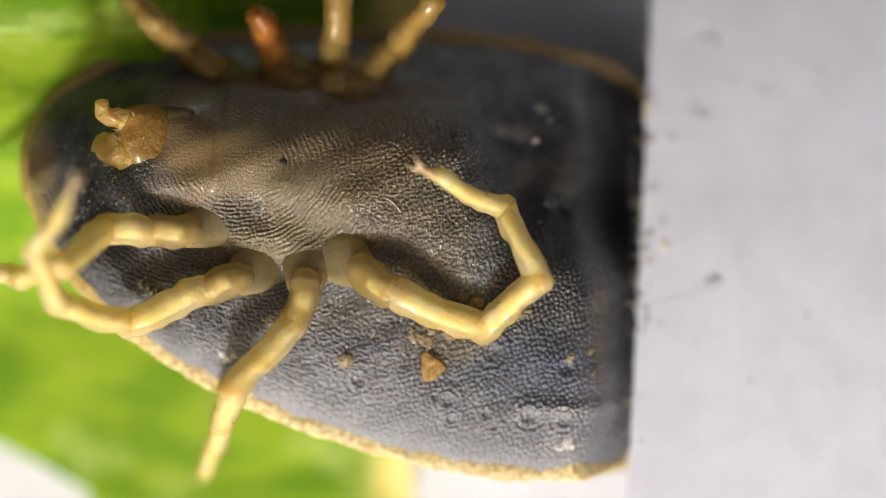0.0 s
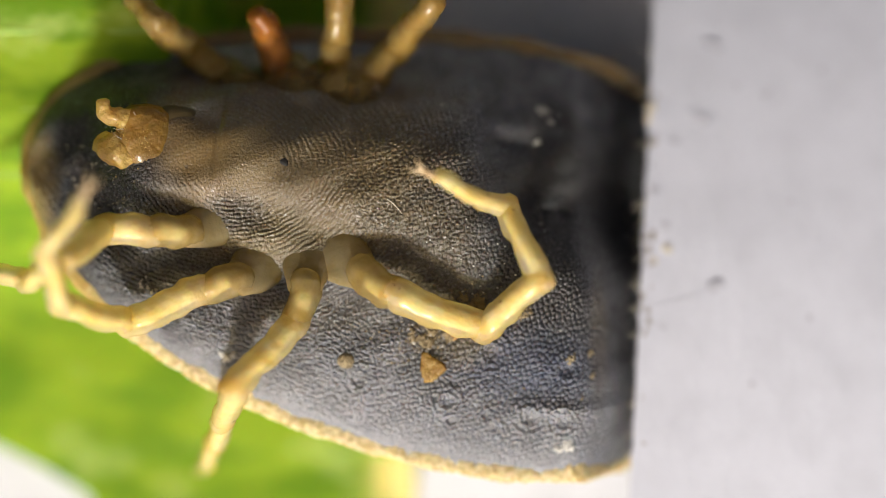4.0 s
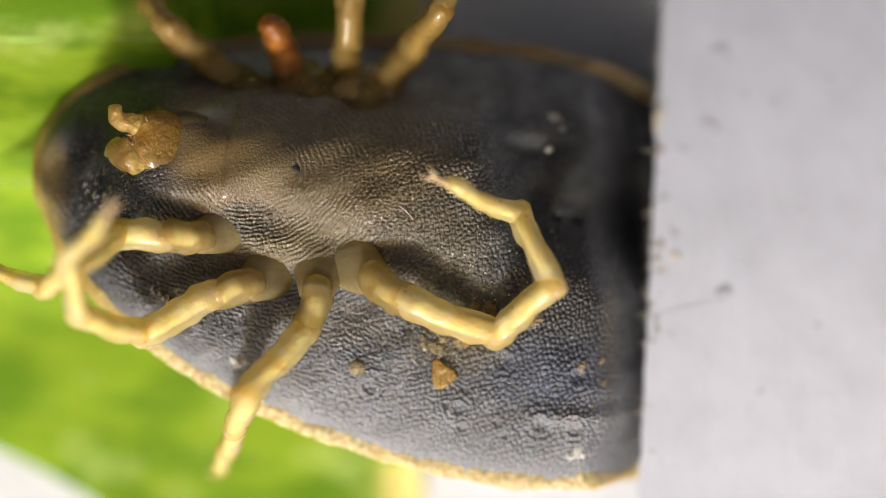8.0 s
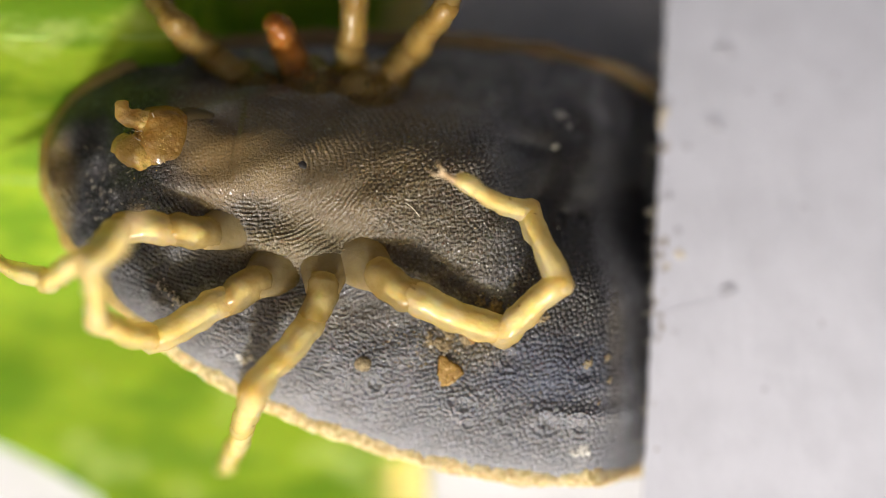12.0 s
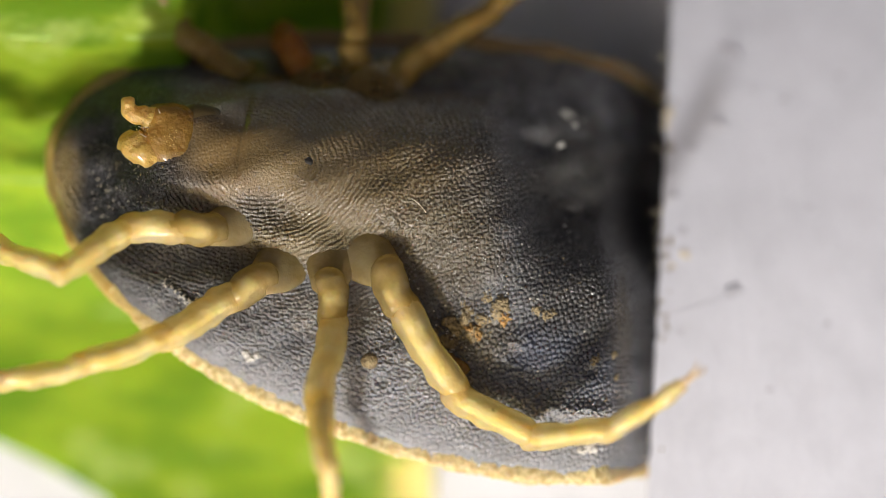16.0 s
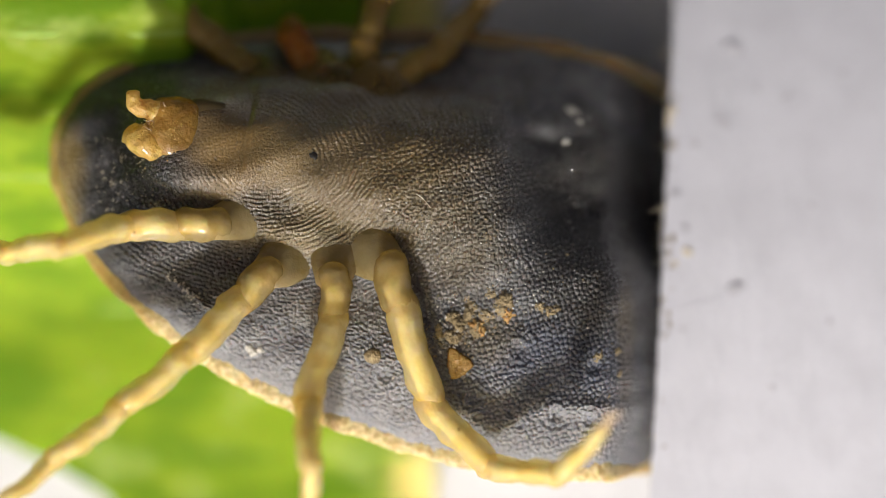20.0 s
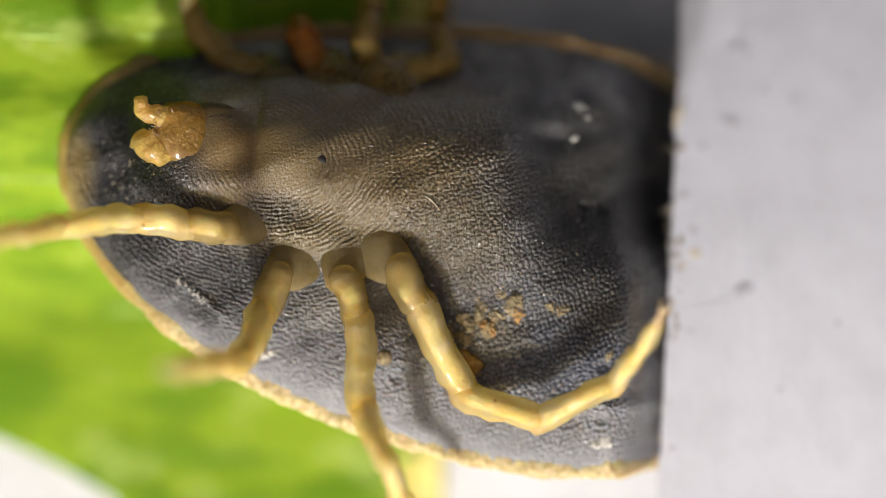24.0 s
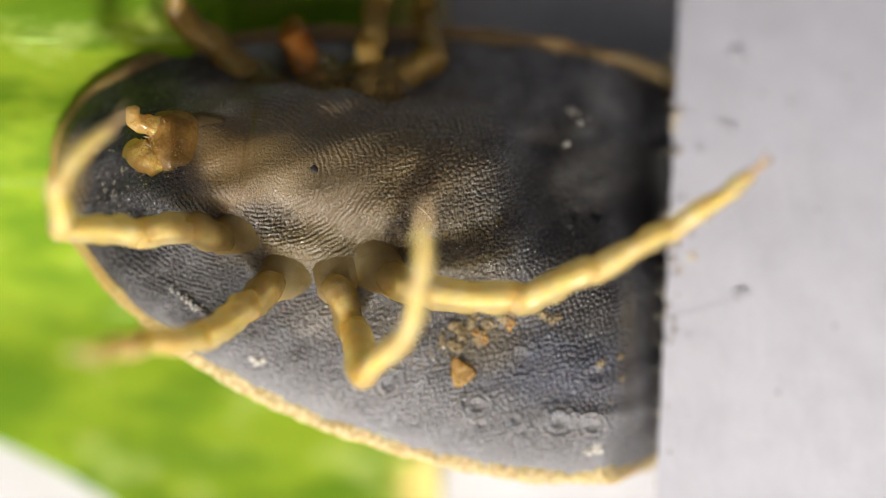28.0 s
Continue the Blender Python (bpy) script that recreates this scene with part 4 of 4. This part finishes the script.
def motions():
    # the body's slow shifts over the paper: seconds, millimetres, degrees
    walk(tick, [(t, pose((PIVOT + x) * MM, y * MM, 0, 0, 0, turn) @ rolled(t)) for t, x, y, turn in (
        (0, 0.0000, 0.0000, -0.000),
        (0.5, 0.0047, -0.0011, 0.058),
        (1, 0.0050, 0.0010, 0.002),
        (1.5, -0.0496, 0.0068, -0.044),
        (2, -0.0429, 0.0086, -0.020),
        (2.5, -0.0297, 0.0169, -0.137),
        (3, -0.0244, 0.0074, -0.182),
        (3.5, -0.0208, 0.0226, -0.218),
        (5.5, 0.0063, 0.0380, -0.546),
        (6, 0.0215, 0.0419, -0.449),
        (6.5, 0.0162, 0.0338, -0.416),
        (7, 0.0113, 0.0354, -0.481),
        (7.5, 0.0268, 0.0444, -0.406),
        (8, 0.0198, 0.0410, -0.480),
        (8.5, 0.0389, 0.0597, -0.529),
        (9, 0.0284, 0.0540, -0.572),
        (9.5, 0.0316, 0.0562, -0.549),
        (10, 0.0354, 0.0488, -0.596),
        (10.5, 0.0303, 0.0626, -0.556),
        (11, 0.0288, 0.0609, -0.588),
        (11.5, 0.0308, 0.0524, -0.654),
        (12, 0.0411, 0.0609, -0.653),
        (12.5, 0.0473, 0.0727, -0.661),
        (14.5, 0.0155, 0.0764, -0.620),
        (15, 0.0213, 0.0967, -0.719),
        (15.5, 0.0437, 0.0966, -0.497),
        (16, 0.0539, 0.1105, -0.518),
        (16.5, 0.0490, 0.1177, -0.617),
        (17, 0.0695, 0.1233, -0.688),
        (17.5, 0.0696, 0.1317, -0.652),
        (18, 0.0655, 0.1391, -0.742),
        (18.5, 0.0675, 0.1312, -0.911),
        (19, 0.0614, 0.1275, -0.864),
        (19.5, 0.0634, 0.1269, -0.918),
        (20, 0.0717, 0.1409, -0.907),
        (20.5, 0.0737, 0.1084, -0.803),
        (21, 0.0495, 0.1025, -0.496),
        (21.5, 0.0203, 0.0827, -0.229),
        (23.5, 0.0714, 0.0975, -0.899),
        (24, 0.0928, 0.1218, -0.229),
        (24.5, 0.0724, 0.1221, -0.229),
        (25, 0.1133, 0.1332, -0.229),
        (25.5, 0.1135, 0.1117, -0.229),
        (26, 0.0933, 0.1126, -0.229),
        (26.5, 0.0617, 0.1123, -0.229),
        (27, 0.0416, 0.0913, -0.229),
        (27.5, 0.0214, 0.0606, -0.229),
        (28, 0.0319, 0.0404, -0.229),
    )])
    # the far legs sink from the light as the body settles
    for leg, drop in ((leg_ib, 0.05), (leg_iib, 0.06), (leg_iiib, 0.06), (leg_ivb, 0.06)):
        walk(leg, [(t, pose(0, 0, -k * drop * MM)) for t, k in ((0, 0), (12.5, 0.1), (14.5, 0.4), (16, 0.85), (18, 1), (23.5, 1.15), (28, 1.2))])
    # the legs: seconds, then turn and lift of each joint in degrees
    walk_leg(KNEE_I, LENGTHS_I, joints_i, [
        (0, [-178, 16, 176, 24, -135, 55, -167, -52, 166, -48]),
        (6, [-177, 27, 177, -10, -137, 65, -147, -51, 159, -39]),
        (12.5, [177, 23, 177, 6, -131, 60, -155, -54, 160, -36]),
        (15, [-174, 31, -179, -6, -140, 50, 178, -53, 165, -25]),
        (15.5, [-177, 29, -180, -6, -144, 31, 162, -34, 162, 14]),
        (16, [-179, 26, -180, -6, -145, 27, 157, -34, 157, 14]),
        (17, [-174, 15, 177, 6, -141, 37, 155, -22, 155, -14]),
        (18, [-175, 22, 179, 6, -143, -27, 151, 27, 151, -14]),
        (18.5, [-175, 22, 180, 8, -136, 54, 178, -49, 162, -40]),
        (19, [-174, 24, -179, -6, -127, 42, -179, -6, -179, -14]),
        (20, [-174, 6, -179, 6, -161, 37, -176, -43, -176, 14]),
        (21, [-174, 36, 168, -6, 166, -21, 155, 47, 155, -14]),
        (21.5, [178, 27, 176, -6, 179, 6, 161, -27, 161, 14]),
        (23.5, [178, 19, 164, 21, 145, -14, 88, 13, 96, -14]),
        (24, [177, 14, 172, 6, -174, 26, -171, 63, -171, 63]),
        (24.5, [174, 29, 174, 27, 178, 31, 105, 50, 53, 6]),
        (25, [170, 6, -180, 6, -174, 19, -180, -31, -180, 14]),
        (25.5, [168, 6, 171, 6, 167, 42, 165, 71, 170, 66]),
        (26, [167, 11, 176, 6, -179, 15, 162, -48, 162, 14]),
        (26.5, [169, 19, 166, 37, 144, -8, 80, -29, 79, 6]),
        (27, [173, 25, -171, -8, -172, 36, 168, -22, 168, -14]),
        (27.5, [167, 25, 170, -27, 149, 6, 119, 40, 112, -19]),
        (28, [160, 36, -172, 16, 174, 30, 87, 52, 45, 6]),
    ], 0.25)
    walk_leg(KNEE_II, LENGTHS_II, joints_ii, [
        (0, [-161, 6, -156, 6, 162, 38, 112, 48, 57, 28]),
        (6, [-163, 6, -156, 6, 163, 44, 101, 51, 53, 28]),
        (8, [-164, 6, -151, 6, 162, 45, 100, 46, 46, 40]),
        (11, [-147, 6, -152, 6, 163, 45, 100, 56, 48, 38]),
        (12.5, [-147, 6, -152, 9, 159, 55, 92, 50, 45, 42]),
        (14.5, [-169, 6, -172, 11, 167, 40, 146, 48, 144, -48]),
        (15, [-167, 6, -172, 6, 173, 41, 162, 50, 162, -14]),
        (15.5, [-134, 6, -124, 28, -134, 25, -134, 35, -134, -14]),
        (16, [-147, 6, -148, 22, -161, 6, -167, 6, -167, 14]),
        (16.5, [-147, 6, -158, 23, -173, 34, -178, 33, -178, -14]),
        (17, [-145, 6, -143, 21, -165, 22, -164, 6, -164, 14]),
        (18, [-138, 6, -121, 33, -130, 6, -131, 6, -131, 14]),
        (18.5, [-161, 6, -174, 35, 168, 6, 157, 46, 157, -14]),
        (19, [-142, 6, -149, 15, -175, 26, -175, 6, -175, 14]),
        (19.5, [-132, 6, -123, 33, -143, 6, -145, 6, -145, 14]),
        (20, [-132, 6, -133, 22, -140, 6, -141, 6, -141, 14]),
        (20.5, [-125, 6, -122, 42, -146, 55, -156, 64, -156, 63]),
        (21, [-123, 6, -124, 45, -155, 70, -145, 82, -145, 63]),
        (21.5, [-127, 6, -126, 46, -140, 25, -148, 43, -148, 63]),
        (23.5, [-166, 6, -175, 18, 165, 31, 172, 32, 172, -14]),
        (24, [-112, 6, -115, 50, 178, 74, -178, 80, -178, 78]),
        (24.5, [-164, 6, -180, 39, 116, 36, 95, 19, 68, 35]),
        (25, [-120, 6, -128, 35, -122, 44, -128, 70, -128, 63]),
        (25.5, [-113, 6, -108, 72, 68, 52, 56, 50, 46, 50]),
        (26, [-131, 6, -144, 69, 131, 65, 111, 77, 111, 63]),
        (26.5, [-129, 6, -125, 54, -127, 27, -130, -6, -130, -14]),
        (27, [-133, 6, -130, 42, -137, 15, -141, 6, -141, 14]),
        (27.5, [-166, 6, -166, 6, 178, 34, 178, 23, 178, 14]),
        (28, [-137, 44, -150, 50, 178, 52, 178, 74, 178, 70]),
    ], 0.25)
    walk_leg(KNEE_III, LENGTHS_III, joints_iii, [
        (0, [-105, 6, -131, 17, -111, -61, -114, -67, -117, -67]),
        (6, [-104, 6, -131, 25, -113, -60, -116, -69, -117, -71]),
        (12.5, [-108, 16, -128, 23, -108, -59, -117, -69, -119, -73]),
        (14.5, [-107, 6, -122, 31, -109, -59, -106, -63, -103, -68]),
        (15, [-86, 6, -98, 30, -65, 42, -60, -58, -60, 14]),
        (15.5, [-83, 6, -88, 38, -75, 39, -72, -51, -72, 14]),
        (16, [-85, 6, -98, 33, -81, 37, -82, -47, -82, 14]),
        (16.5, [-84, 6, -91, 32, -78, 36, -79, -47, -79, 14]),
        (17, [-89, 6, -102, 32, -91, 34, -90, -42, -90, 14]),
        (18, [-81, 6, -91, 35, -73, 35, -65, -49, -65, 14]),
        (18.5, [-89, 6, -104, 30, -87, 41, -83, -42, -83, 14]),
        (19, [-88, 6, -98, 26, -81, 47, -80, -42, -80, 14]),
        (20, [-89, 6, -105, 23, -85, 38, -91, -42, -91, 14]),
        (21, [-81, 6, -104, 37, -85, 41, -86, -43, -86, 14]),
        (21.5, [-80, 6, -95, 29, -77, 46, -79, -47, -79, 14]),
        (23.5, [-67, 6, -78, 29, -29, 11, -7, 31, -6, -37]),
        (24, [-70, 6, -86, 25, -64, 41, -68, -50, -68, 14]),
        (24.5, [-56, 6, -50, 7, -10, 20, 3, 23, 8, 19]),
        (25, [-66, 6, -78, 33, -56, 35, -52, -51, -52, 14]),
        (25.5, [-56, 6, -47, 6, -27, 6, -8, 6, 3, 22]),
        (26, [-70, 16, -64, 41, -26, 19, -8, 23, -8, 63]),
        (26.5, [-90, 19, -97, 30, -90, 41, -92, -48, -92, 14]),
        (27, [-77, 6, -76, 46, -40, 33, -8, 32, -8, 63]),
        (27.5, [-74, 6, -69, 59, 56, 31, 76, 38, 86, 55]),
        (28, [-69, 6, -69, 63, 46, 47, 75, 37, 85, 36]),
    ], 0.25)
    walk_leg(KNEE_IV, LENGTHS_IV, joints_iv, [
        (0, [-32, 20, -23, -17, 39, 31, 115, -17, 155, 33]),
        (6, [-33, 27, -21, -13, 39, 30, 115, -17, 158, 34]),
        (12.5, [-31, 16, -22, -15, 40, 30, 113, -22, 157, 32]),
        (14.5, [-34, 6, -22, 17, 36, -28, 108, 25, 153, -24]),
        (15, [-46, 6, -56, 8, 4, 30, 60, -20, 95, -20]),
        (15.5, [-62, 2, -56, -6, -18, 13, 34, -18, 62, 34]),
        (16, [-64, 2, -58, -6, -30, 6, 5, 26, 34, 26]),
        (16.5, [-64, 2, -64, -6, -46, 6, -12, 23, 1, -34]),
        (17, [-68, 2, -62, -6, -43, 6, -9, 30, 18, 30]),
        (18, [-71, 2, -64, -6, -42, 6, -14, 30, 18, 35]),
        (18.5, [-72, 2, -67, -6, -45, 6, -20, -14, 0, 34]),
        (19, [-70, 2, -68, -6, -47, 6, -5, 32, 51, 46]),
        (19.5, [-70, 2, -67, -6, -52, 6, -30, 45, -21, -52]),
        (20, [-73, 2, -73, -6, -47, 6, -7, 35, 49, 48]),
        (20.5, [-74, 2, -69, -6, -49, 6, -15, 27, 24, 63]),
        (21, [-73, 2, -77, -14, -54, 6, -22, 26, 5, 57]),
        (21.5, [-79, 2, -84, 26, -61, -6, -32, -42, -8, 52]),
        (23.5, [-59, 6, -59, 9, -26, 11, -3, 29, 27, 34]),
        (24, [-60, 2, -64, -11, -20, 24, 26, 11, 58, 39]),
        (24.5, [-32, 29, -6, 10, 43, -7, 66, 32, 98, -29]),
        (25, [-40, 2, -51, 26, -32, -6, -14, -6, 1, -25]),
        (25.5, [-46, 6, -43, 6, -17, 18, -2, 23, 13, 27]),
        (26, [-55, 27, -27, 39, 31, 36, 57, 23, 84, 44]),
        (26.5, [-28, 35, -16, 33, 15, -14, 30, -10, 55, -6]),
        (27, [-53, 6, -47, 25, -31, 34, -17, 49, -12, 66]),
        (27.5, [-22, 30, 5, 15, 35, -10, 48, -26, 58, 6]),
        (28, [-17, 28, -3, 21, 23, 22, 29, 6, 37, 11]),
    ], 0.25)
    walk_leg(KNEE_IB, LENGTHS_IB, joints_ib, [
        (0, [136, -5, 145, 44, 126, -34, 113, 30, 113, -14]),
        (12.5, [140, -5, 140, 44, 124, -36, 114, 30, 114, -14]),
        (15, [146, -4, 135, 49, 124, -36, 111, 32, 111, -14]),
        (16, [145, -5, 142, -6, 98, 24, 98, -30, 98, 14]),
        (21, [139, -8, 139, -6, 85, 24, 86, -30, 86, 14]),
        (23.5, [154, -5, 129, -6, 75, 24, 86, -30, 86, 14]),
        (28, [135, -7, 141, -6, 88, 24, 101, -29, 101, 14]),
    ], 0.5)
    walk_leg(KNEE_IIB, LENGTHS_IIB, joints_iib, [
        (0, [113, -5, 115, 51]),
        (12.5, [120, -6, 117, 57]),
        (16, [125, -8, 119, -65]),
        (21, [124, -9, 115, -67]),
        (28, [119, -9, 125, -73]),
    ], 0.5)
    walk_leg(KNEE_IIIB, LENGTHS_IIIB, joints_iiib, [
        (0, [83, -2, 84, 32, 88, -21, 88, -14, 88, 14]),
        (12.5, [92, -3, 84, 27, 87, -20, 87, 14, 87, -14]),
        (16, [98, -6, 85, -27, 82, -18, 82, 14, 82, -14]),
        (18, [92, -10, 79, -32, 82, 24, 82, -14, 82, -14]),
        (21, [85, -9, 72, -37, 71, 31, 71, -14, 71, -14]),
        (23.5, [100, -13, 80, -58, 85, 24, 85, -14, 85, 14]),
        (28, [76, -5, 81, -46, 78, 22, 78, -14, 78, 14]),
    ], 0.5)
    walk_leg(KNEE_IVB, LENGTHS_IVB, joints_ivb, [
        (0, [45, -5, 51, 49, 64, -25, 64, -14, 64, 14]),
        (12.5, [49, -5, 53, 55, 64, -14, 64, -14, 64, -14]),
        (16, [41, -8, 35, -20, 46, -19, 46, 14, 46, 14]),
        (16.5, [40, -9, 53, -47, 58, 21, 58, 14, 58, -14]),
        (18, [24, -8, 35, -6, 37, -16, 37, -14, 37, 14]),
        (18.5, [22, -9, 26, -6, 30, -6, 30, -14, 30, 14]),
        (19, [35, -9, 56, -45, 60, 24, 60, -14, 60, 14]),
        (20, [31, -10, 52, -39, 55, 23, 55, -14, 55, 14]),
        (21, [34, -7, 57, -48, 61, 27, 61, -14, 61, 14]),
        (21.5, [29, -4, 38, -6, 42, -6, 42, -14, 42, 14]),
        (23.5, [27, -11, 61, -48, 62, 27, 62, 14, 62, -14]),
        (24, [18, -14, 104, -58, 82, 39, 82, -14, 82, 14]),
        (25, [28, -22, 114, -58, 79, 38, 79, 14, 79, -14]),
        (28, [30, -15, 107, -58, 80, 34, 80, 14, 80, -14]),
    ], 0.5)


motions()
